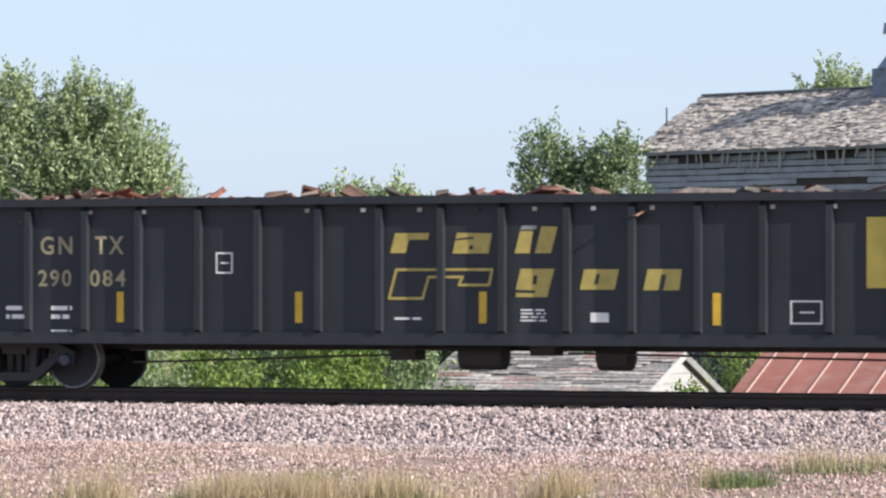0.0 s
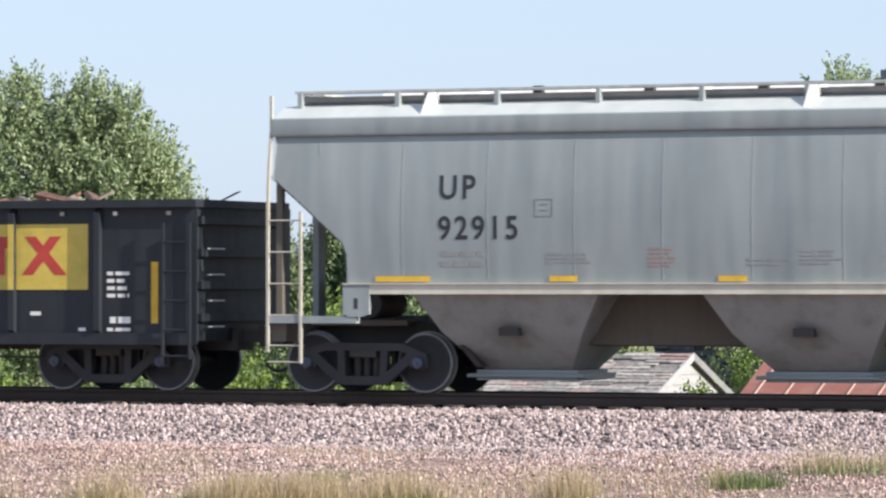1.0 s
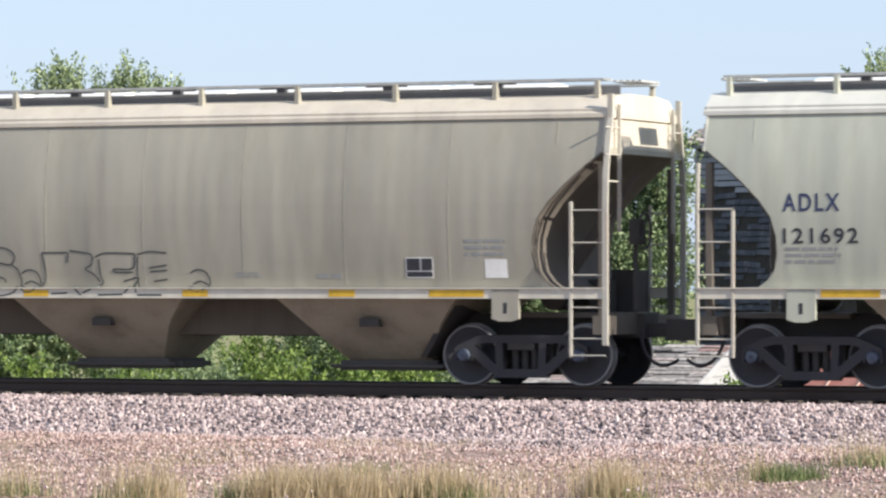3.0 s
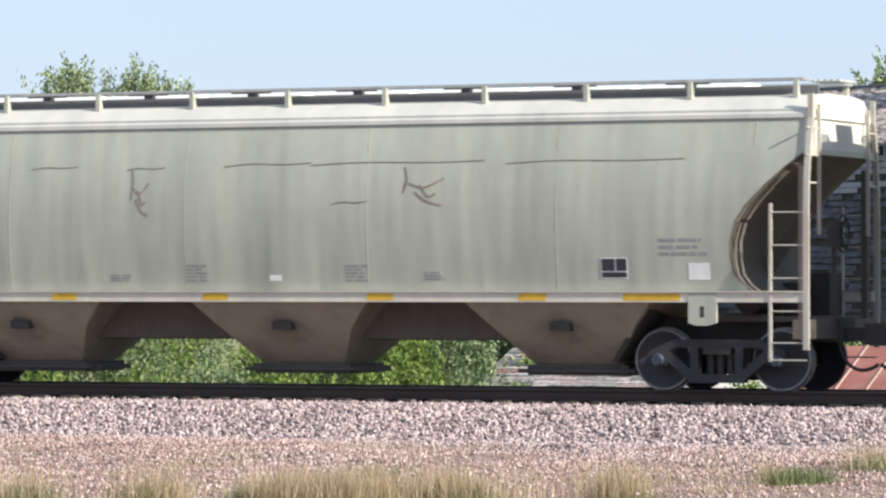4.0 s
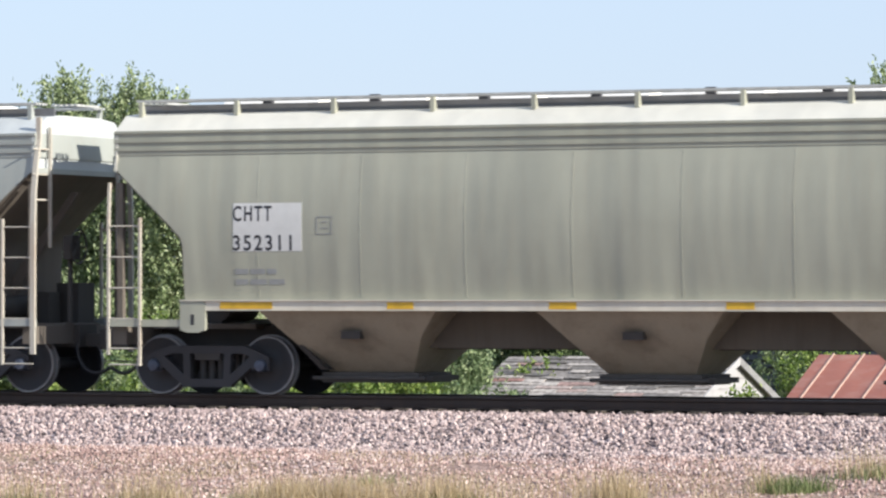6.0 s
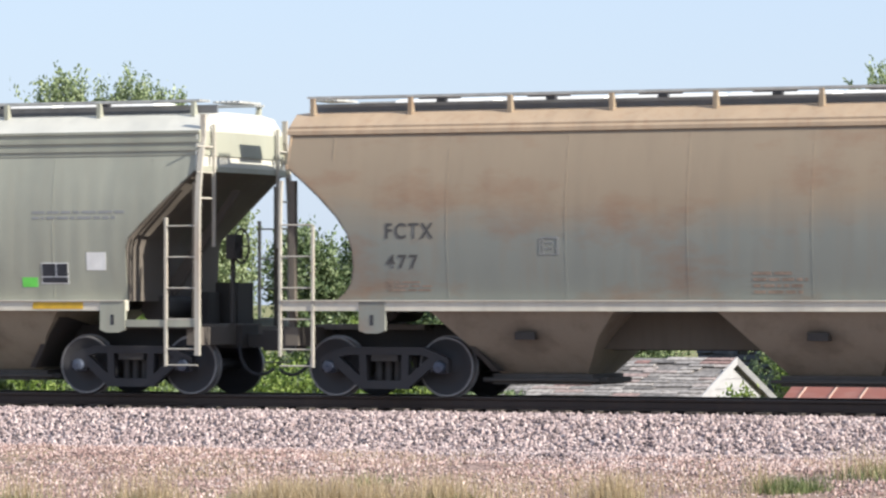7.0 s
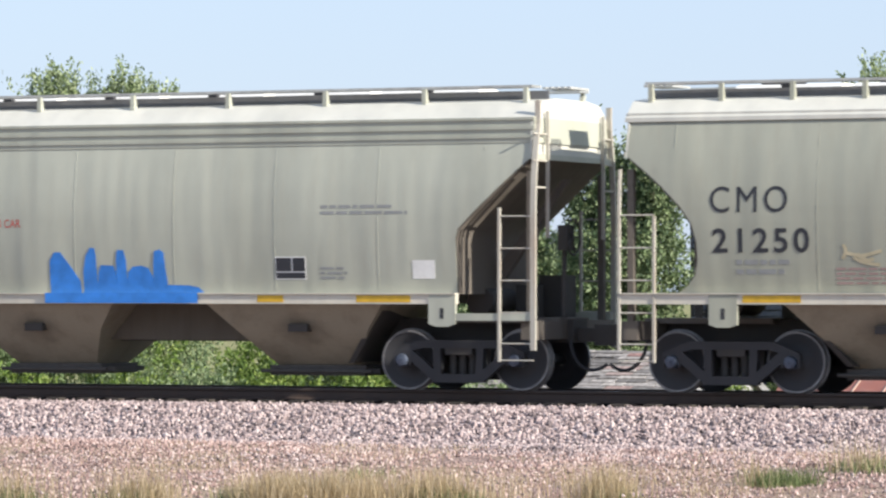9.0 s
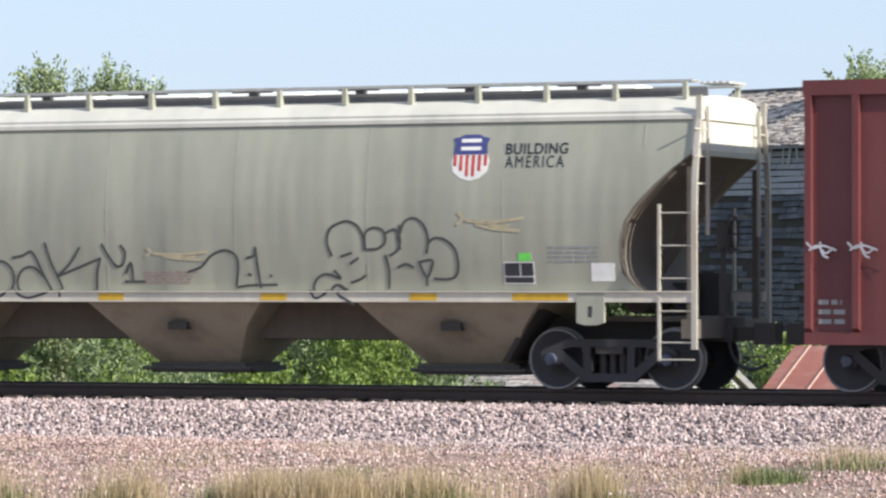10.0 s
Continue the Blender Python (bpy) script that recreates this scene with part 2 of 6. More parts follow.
def bed_material():
    m, n, l, b = material("ballast_bed")
    tc = n.new("ShaderNodeTexCoord")
    v = n.new("ShaderNodeTexVoronoi")
    v.inputs["Scale"].default_value = 17
    l.new(tc.outputs["Object"], v.inputs["Vector"])
    hsv = n.new("ShaderNodeSeparateColor")
    l.new(v.outputs["Color"], hsv.inputs[0])
    col = ramp(n, l, hsv.outputs[0], [(0.0, (0.12, 0.1, 0.1)), (0.4, (0.34, 0.27, 0.27)), (1.0, (0.55, 0.46, 0.46))])
    l.new(col, b.inputs["Base Color"])
    b.inputs["Roughness"].default_value = 0.9
    bump(n, l, b, v.outputs["Distance"], 1.0, 0.05)
    return m


GROUND, BED = ground_material(), bed_material()


# ------------------------------------------------------------------ mesh tools
class Geo:
    """Collects boxes, prisms, tubes and free faces for one mesh."""

    def __init__(self):
        self.v, self.f = [], []

    def add(self, verts, faces):
        k = len(self.v)
        self.v += [tuple(p) for p in verts]
        self.f += [tuple(i + k for i in fc) for fc in faces]
        return self

    def box(self, x0, x1, y0, y1, z0, z1):
        p = [(x, y, z) for z in (z0, z1) for x, y in ((x0, y0), (x1, y0), (x1, y1), (x0, y1))]
        return self.add(p, [(3, 2, 1, 0), (4, 5, 6, 7), (0, 1, 5, 4), (1, 2, 6, 5), (2, 3, 7, 6), (3, 0, 4, 7)])

    def loft(self, a, b):
        """Two closed loops of as many points, joined and capped."""
        k = len(a)
        return self.add(list(a) + list(b), [tuple(range(k))[::-1], tuple(range(k, 2 * k))] + [(i, (i + 1) % k, k + (i + 1) % k, k + i) for i in range(k)])

    def prism_y(self, poly, y0, y1):
        return self.loft([(x, y0, z) for x, z in poly], [(x, y1, z) for x, z in poly])

    def prism_x(self, poly, x0, x1):
        return self.loft([(x0, y, z) for y, z in poly], [(x1, y, z) for y, z in poly])

    def tube(self, p, q, r, n=8, r2=None):
        p, q = Vector(p), Vector(q)
        d = (q - p).normalized()
        u = d.orthogonal().normalized()
        w = d.cross(u)
        ring = [(math.cos(2 * math.pi * i / n), math.sin(2 * math.pi * i / n)) for i in range(n)]
        r2 = r if r2 is None else r2
        return self.loft([p + r * (c * u + s * w) for c, s in ring], [q + r2 * (c * u + s * w) for c, s in ring])

    def lathe_y(self, prof, n=28, cx=0.0, cz=0.0):
        """Turns a closed profile of (y, radius) about the y axis."""
        k = len(prof)
        vs = [(cx + r * math.cos(2 * math.pi * i / n), y, cz + r * math.sin(2 * math.pi * i / n)) for i in range(n) for y, r in prof]
        return self.add(vs, [(i * k + j, i * k + (j + 1) % k, (i + 1) % n * k + (j + 1) % k, (i + 1) % n * k + j) for i in range(n) for j in range(k)])

    def mesh(self, name, mat, smooth=30, fix=True):
        me = bpy.data.meshes.new(name)
        me.from_pydata(self.v, [], self.f)
        if fix:
            bm = bmesh.new()
            bm.from_mesh(me)
            bmesh.ops.recalc_face_normals(bm, faces=bm.faces)
            bm.to_mesh(me)
            bm.free()
        if smooth:
            me.shade_smooth()
            me.set_sharp_from_angle(angle=radians(smooth))
        me.materials.append(mat)
        return me


def part(name, geo, mat, parent=None, label="", at=(0, 0, 0), smooth=30):
    me = geo if isinstance(geo, bpy.types.Mesh) else geo.mesh(name, mat, smooth)
    ob = new(name, me)
    ob.location = at
    if parent:
        ob.parent = parent
    return tagged(ob, label)


def empty(name, label, category, group="", at=(0, 0, 0), kind=""):
    ob = new(name)
    ob.location = at
    return tagged(ob, label, category, group, kind)


# ------------------------------------------------------------------ ground and track
def ground_height(y):
    """The lie of the land across the track: verge, ditch, bank, low yard behind."""
    prof = [(-2500, -0.4), (-75, -0.2), (-56, -0.2), (-46, -1.1), (-30, -1.6), (-14, -1.25), (-10, -1.07), (-7, -0.9), (-3.8, -0.73), (-2.5, -0.7), (4.0, -0.9), (6.5, -1.3), (13, -2.7), (30, -3.0), (200, -3.0), (2500, -3.0)]
    for (a, za), (b, zb) in zip(prof, prof[1:]):
        if a <= y <= b:
            return za + (zb - za) * (y - a) / (b - a)
    return -3.0


def build_ground():
    ys = [-2500, -900, -300, -120, -75, -56, -46, -38, -30, -24, -20] + [-17 + 0.35 * i for i in range(40)] + [-2.5, 0, 2.5, 4, 5, 6.5, 8, 10, 13, 18, 24, 30, 45, 80, 200, 600, 2500]
    xs = [-2500, -900, -300, -120, -60, -35] + [-26 + 0.6 * i for i in range(88)] + [35, 60, 120, 300, 900, 2500]
    g = Geo()
    g.v = [(x, y, ground_height(y) + (0.1 * (noise.noise((x * 0.3, y * 0.3, 2)) + 0.4 * noise.noise((x, y, 5))) if -40 < x < 40 and -30 < y < -4 else 0)) for y in ys for x in xs]
    w = len(xs)
    g.f = [(j * w + i, j * w + i + 1, (j + 1) * w + i + 1, (j + 1) * w + i) for j in range(len(ys) - 1) for i in range(w - 1)]
    me = g.mesh("ground", GROUND, 60, fix=False)
    tagged(new("ground", me), "dry pinkish gravelly ground with sparse grass", "ground", kind="structure")


BED_PROFILE = [(-3.85, -0.755), (-2.15, -0.29), (-1.45, -0.245), (1.45, -0.245), (2.15, -0.29), (4.3, -1.02)]


def bed_height(y):
    for (a, za), (b, zb) in zip(BED_PROFILE, BED_PROFILE[1:]):
        if a <= y <= b:
            return za + (zb - za) * (y - a) / (b - a)
    return -1.0


def build_track():
    g = Geo().prism_x(BED_PROFILE + [(4.3, -1.4), (-3.85, -1.4)], -240, 240)
    bed = part("ballast_bed", g, BED, None, smooth=0)
    tagged(bed, "bank of pinkish crushed stone ballast under the track", "ballast", kind="structure")
    rng = np.random.default_rng(3)
    ico = bmesh.new()
    bmesh.ops.create_icosphere(ico, subdivisions=1, radius=1)
    iv = np.array([v.co[:] for v in ico.verts])
    fi = np.array([[v.index for v in f.verts] for f in ico.faces])
    ico.free()
    count = 25000
    x = rng.uniform(-9, 10.5, count)
    y = np.where(rng.random(count) < 0.9, rng.uniform(-4.1, -1.2, count), rng.uniform(1.2, 2.3, count))
    y = np.where(rng.random(count) < 0.27, -3.75 - rng.exponential(1.5, count), y)
    z = np.array([max(bed_height(v), ground_height(v)) for v in y]) + 0.012
    size = rng.uniform(0.022, 0.045, count) * np.where(y < -4.2, 0.6, 1.0)
    vs = iv[None] * (1 + rng.uniform(-0.35, 0.3, (count, len(iv), 1))) * size[:, None, None] * rng.uniform(0.6, 1.3, (count, 1, 3))
    vs = vs + np.stack([x, y, z], 1)[:, None]
    faces = fi[None] + (np.arange(count) * len(iv))[:, None, None]
    me = bpy.data.meshes.new("ballast_stones")
    me.from_pydata(vs.reshape(-1, 3), [], faces.reshape(-1, 3).tolist())
    me.materials.append(STONES)
    tagged(new("ballast_stones", me), "loose pink and grey crushed ballast stones", "ballast", kind="stuff")
    octa = np.array([(1, 0, 0), (0, 1, 0), (-1, 0, 0), (0, -1, 0), (0, 0, 1), (0, 0, -1.0)])
    tri = np.array([(0, 1, 4), (1, 2, 4), (2, 3, 4), (3, 0, 4), (1, 0, 5), (2, 1, 5), (3, 2, 5), (0, 3, 5)])
    count = 40000
    x, y = rng.uniform(-9, 11, count), -3.7 - 9.5 * rng.random(count) ** 1.7
    keep = np.array([noise.noise((a * 0.55, b * 0.4, 3)) > -0.3 + 0.25 * rng.standard_normal() for a, b in zip(x, y)])
    x, y = x[keep], y[keep]
    count = len(x)
    z = np.array([ground_height(b) + 0.1 * (noise.noise((a * 0.3, b * 0.3, 2)) + 0.4 * noise.noise((a, b, 5))) * (b < -4) for a, b in zip(x, y)]) + 0.008
    size = rng.uniform(0.014, 0.034, count)
    vs = octa[None] * (1 + rng.uniform(-0.4, 0.3, (count, 6, 1))) * size[:, None, None] * rng.uniform(0.6, 1.3, (count, 1, 3)) + np.stack([x, y, z], 1)[:, None]
    me = bpy.data.meshes.new("verge_gravel")
    me.from_pydata(vs.reshape(-1, 3), [], (tri[None] + (np.arange(count) * 6)[:, None, None]).reshape(-1, 3).tolist())
    me.materials.append(PEBBLES)
    tagged(new("verge_gravel", me), "pinkish gravel strewn over the verge", "gravel", kind="stuff")
    sec = [(-0.075, -0.17), (0.075, -0.17), (0.07, -0.155), (0.02, -0.135), (0.012, -0.05), (0.036, -0.035), (0.036, -0.005), (0.028, 0), (-0.028, 0), (-0.036, -0.005), (-0.036, -0.035), (-0.012, -0.05), (-0.02, -0.135), (-0.07, -0.155)]
    for y in (-0.755, 0.755):
        r = part("rail", Geo().prism_x([(y + a, b) for a, b in sec], -240, 240), RAILSIDE, None, smooth=0)
        tagged(r, "dark rusty steel rail on wooden ties", "rail", "rails", "structure")
        h = part("rail_head", Geo().box(-240, 240, y - 0.027, y + 0.027, 0.0005, 0.003), TREAD, r, "shiny worn running surface", smooth=0)
    ties = empty("ties", "row of dark creosoted wooden railway ties", "ties", kind="structure")
    me = Geo().box(-0.115, 0.115, -1.3, 1.3, -0.36, -0.171).mesh("tie", TIEWOOD, 0)
    for i in range(60):
        part("tie", me, TIEWOOD, ties, at=(-15 + i * 0.53, 0, 0))


# ------------------------------------------------------------------ trucks
R_WHEEL, BASE = 0.457, 0.93


def truck_meshes():
    wheel = Geo()
    for s in (-1, 1):
        prof = [(0.86, 0.10), (0.84, 0.14), (0.80, 0.2), (0.795, 0.30), (0.83, 0.385), (0.835, 0.44), (0.72, 0.452), (0.715, 0.482), (0.69, 0.482), (0.685, 0.40), (0.73, 0.33), (0.735, 0.2), (0.70, 0.1)]
        wheel.lathe_y([(s * y, r) for y, r in prof], 32)
    wheel.tube((0, -0.86, 0), (0, 0.86, 0), 0.09, 14)
    rim = Geo()
    for s in (-1, 1):
        rim.lathe_y([(s * 0.842, 0.425), (s * 0.842, 0.452), (s * 0.80, 0.4585), (s * 0.725, 0.460), (s * 0.725, 0.4845), (s * 0.712, 0.4845), (s * 0.712, 0.447), (s * 0.8, 0.425)], 32)
    frame_ = Geo()
    for lo, hi in ((-1.10, -0.97),):
        frame_.prism_y([(-1.06, 0.60), (-0.66, 0.76), (0.66, 0.76), (1.06, 0.60), (1.06, 0.52), (0.6, 0.64), (-0.6, 0.64), (-1.06, 0.52)], lo, hi)
        for s in (-1, 1):
            frame_.prism_y([(s * 0.80, 0.64), (s * 0.98, 0.60), (s * 0.42, 0.14), (s * 0.26, 0.20)], lo, hi)
            frame_.prism_y([(s * 0.3, 0.70), (s * 0.42, 0.70), (s * 0.40, 0.2), (s * 0.28, 0.2)], lo, hi)
            frame_.box(s * BASE - 0.13, s * BASE + 0.13, lo, hi, 0.52, 0.6)
            frame_.box(s * BASE - 0.15, s * BASE - 0.11, lo, hi, 0.38, 0.58)
            frame_.box(s * BASE + 0.11, s * BASE + 0.15, lo, hi, 0.38, 0.58)
        frame_.prism_y([(-0.44, 0.12), (0.44, 0.12), (0.36, 0.25), (-0.36, 0.25)], lo, hi)
    caps = Geo()
    caps.lathe_y([(-1.16, 0.05), (-1.15, 0.085), (-1.10, 0.10), (-0.9, 0.105), (-0.9, 0.01), (-1.16, 0.01)], 18, 0, R_WHEEL)
    springs = Geo()
    coil = [(z, 0.056 + 0.008 * (k % 2)) for k, z in enumerate([0.25 + 0.024 * i for i in range(13)])]
    springs.v = [(r * math.cos(a * 0.6283), -0.9 + r * math.sin(a * 0.6283), z) for z, r in coil for a in range(10)]
    springs.f = [(i * 10 + a, i * 10 + (a + 1) % 10, (i + 1) * 10 + (a + 1) % 10, (i + 1) * 10 + a) for i in range(12) for a in range(10)]
    bolster = Geo().prism_x([(-1.08, 0.54), (1.08, 0.54), (1.08, 0.66), (0.5, 0.74), (-0.5, 0.74), (-1.08, 0.66)], -0.22, 0.22)
    for s in (-1, 1):
        bolster.box(s * 0.42 - 0.04, s * 0.42 + 0.04, -0.75, 0.75, 0.36, 0.5)
        bolster.box(s * 0.4 - 0.035, s * 0.4 + 0.035, -0.85, -0.68, 0.3, 0.62)
    return {"wheelset": wheel.mesh("wheelset", TRUCK, 40), "rim": rim.mesh("rim", TREAD, 40), "side_frame": frame_.mesh("side_frame", TRUCK, 20),
            "bearing": caps.mesh("bearing", BEARING, 40), "spring": springs.mesh("spring", UNDER, 40), "truck": bolster.mesh("truck", UNDER, 20)}


TM = truck_meshes()
WHEELSETS = []


def add_truck(car, x):
    t = part("truck", TM["truck"], None, car, "dark cast iron truck", (x, 0, 0))
    for s in (1, -1):
        f = part("side_frame", TM["side_frame"], None, t)
        for q in (-1, 1):
            b = part("bearing", TM["bearing"], None, t, "bluish bearing cap", (q * BASE, 0, 0))
            b.rotation_euler = (0, 0, 0 if s > 0 else math.pi)
        for q in (-1, 0, 1):
            g = part("spring", TM["spring"], None, t, "", (q * 0.16, 0, 0))
            g.rotation_euler = (0, 0, 0 if s > 0 else math.pi)
        if s < 0:
            f.rotation_euler = (0, 0, math.pi)
    for s in (-1, 1):
        w = part("wheelset", TM["wheelset"], None, t, "steel wheelset with worn bright rims", (s * BASE, 0, R_WHEEL))
        WHEELSETS.append(w)


def join_rims():
    """The bright worn rims belong to the turning wheel mesh."""
    me, rim = TM["wheelset"], TM["rim"]
    bm = bmesh.new()
    bm.from_mesh(me)
    k = len(bm.faces)
    bm.from_mesh(rim)
    bm.faces.ensure_lookup_table()
    for f in bm.faces[k:]:
        f.material_index = 1
    bm.to_mesh(me)
    bm.free()
    me.materials.append(TREAD)


join_rims()


# ------------------------------------------------------------------ lettering and decals on car sides
def words(body, x0, x1, z0, z1, mat, car, y=-1.6055, label="", name="lettering"):
    """Built-in font, fitted to a box on the near side of a car."""
    cu = bpy.data.curves.new("text", "FONT")
    cu.body = body
    cu.resolution_u = 6
    cu.offset = 0.0 if "M" in body or len(body) > 8 else 0.017
    cu.space_character = 1.25 if len(body) < 8 else 1.1
    tmp = bpy.data.objects.new("text", cu)
    me = bpy.data.meshes.new_from_object(tmp)
    bpy.data.objects.remove(tmp)
    bpy.data.curves.remove(cu)
    co = np.array([v.co[:] for v in me.vertices])
    lo, hi = co.min(0), co.max(0)
    for v in me.vertices:
        v.co = (x0 + (v.co.x - lo[0]) / (hi[0] - lo[0]) * (x1 - x0), 0, z0 + (v.co.y - lo[1]) / (hi[1] - lo[1]) * (z1 - z0))
    me.materials.clear()
    me.materials.append(mat)
    return part(name, me, mat, car, label or "painted " + body, (0, y, 0))


def patch(name, poly, mat, car, y=-1.6005, label="", thick=0.003):
    return part(name, Geo().prism_y(poly, y - thick, y), mat, car, label, smooth=0)


def rect(x0, x1, z0, z1):
    return [(x0, z0), (x1, z0), (x1, z1), (x0, z1)]


def bars(name, x0, x1, z0, z1, rows, mat, car, y=-1.6005, seed=0, label="lines of small illegible stencilling"):
    rnd = random.Random(seed)
    first = None
    h = (z1 - z0) / (rows * 2 - 1)
    for i in range(rows):
        x = x0
        z = z1 - h * (2 * i + 1)
        end = x1 - (x1 - x0) * rnd.uniform(0, 0.25)
        while x < end - 0.03:
            w = min(rnd.uniform(0.06, 0.3), end - x)
            bar = part(name if first is None else "stencil_bar", Geo().box(x, x + w, y - 0.003, y, z, z + h), mat, first or car, "" if first else label, smooth=0)
            first = first or bar
            x += w + 0.04
    return first


def strokes(name, lines, width, mat, car, y=-1.604, label="", x0=0.0, z0=0.0, sx=1.0, sz=1.0, sill=0.0):
    """Sprayed lines as flat ribbons; each line is a run of points, smoothed."""
    first = None
    for ln in lines:
        pts = [Vector((x0 + p[0] * sx, z0 + p[1] * sz)) for p in ln]
        fine = []
        for i in range(len(pts) - 1):
            a, b, c, d = pts[max(i - 1, 0)], pts[i], pts[i + 1], pts[min(i + 2, len(pts) - 1)]
            for k in range(5):
                t = k / 5
                fine.append(0.5 * (2 * b + (c - a) * t + (2 * a - 5 * b + 4 * c - d) * t * t + (3 * b - a - 3 * c + d) * t ** 3))
        fine.append(pts[-1])
        runs, last = [], None
        for p, q in zip(fine, fine[1:]):
            if (q - p).length < 1e-4:
                continue
            yy = y if (p.y + q.y) / 2 > sill else -1.632
            if yy != last:
                runs.append((yy, [p]))
                last = yy
            runs[-1][1].append(q)
        for yy, line in runs:
            way = [(b - a).normalized() for a, b in zip(line, line[1:])]
            turn = [way[0]] + [(a + b).normalized() if (a + b).length > 0.3 else a for a, b in zip(way, way[1:])] + [way[-1]]
            line = [line[0] - way[0] * width * 0.3] + line[1:-1] + [line[-1] + way[-1] * width * 0.3]
            g = Geo()
            for p, d in zip(line, turn):
                nrm = Vector((-d.y, d.x)) * width * 0.5
                g.v += [((p + k * nrm).x, yy - h, (p + k * nrm).y) for k, h in ((1, 0.002), (-1, 0.002), (-1, 0.0), (1, 0.0))]
            n = len(line)
            g.f = [(4 * m + k, 4 * m + (k + 1) % 4, 4 * m + 4 + (k + 1) % 4, 4 * m + 4 + k) for m in range(n - 1) for k in range(4)] + [(3, 2, 1, 0), tuple(4 * n - 4 + k for k in range(4))]
            ob = part(name, g, mat, first or car, label, smooth=0)
            first = first or (ob if car.parent is None else None)
    return first


# ------------------------------------------------------------------ covered hopper cars
HOPPERS = []
BULGE = {"a": 0.21, "c": 0.19, "u": 0.13}


def bulge(style, z):
    """How far the rounded side lies behind its widest line."""
    return BULGE[style] * ((z - 2.7) / 1.3) ** 2 * (1.0 if z > 2.7 else 0.6)


def lay_on_side(car, style):
    """Bends lettering and marks on to the rounded side."""
    for ob in car.children_recursive:
        kind = ob.name.split(".")[0]
        if ob.type == "MESH" and kind in DECALS and ob.data.users == 1:
            if kind in TALL:
                bm = bmesh.new()
                bm.from_mesh(ob.data)
                for k in range(15, 42):
                    bmesh.ops.bisect_plane(bm, geom=bm.verts[:] + bm.edges[:] + bm.faces[:], plane_co=(0, 0, k / 10), plane_no=(0, 0, 1))
                bm.to_mesh(ob.data)
                bm.free()
            for v in ob.data.vertices:
                if v.co.z > 1.46 and v.co.y > -1.625:
                    v.co.y += bulge(style, v.co.z)


TALL = {"spray_block", "shield_emblem", "shield_chief", "shield_stripe", "number_patch"}
DECALS = {"lettering", "stencil_bar", "stencilling", "spray_lines", "box_marking", "test_panel", "test_field", "shield_emblem", "shield_chief", "shield_stripe", "shield_band", "paper_notice", "sticker", "number_patch", "plate", "notice", "spray_block"}


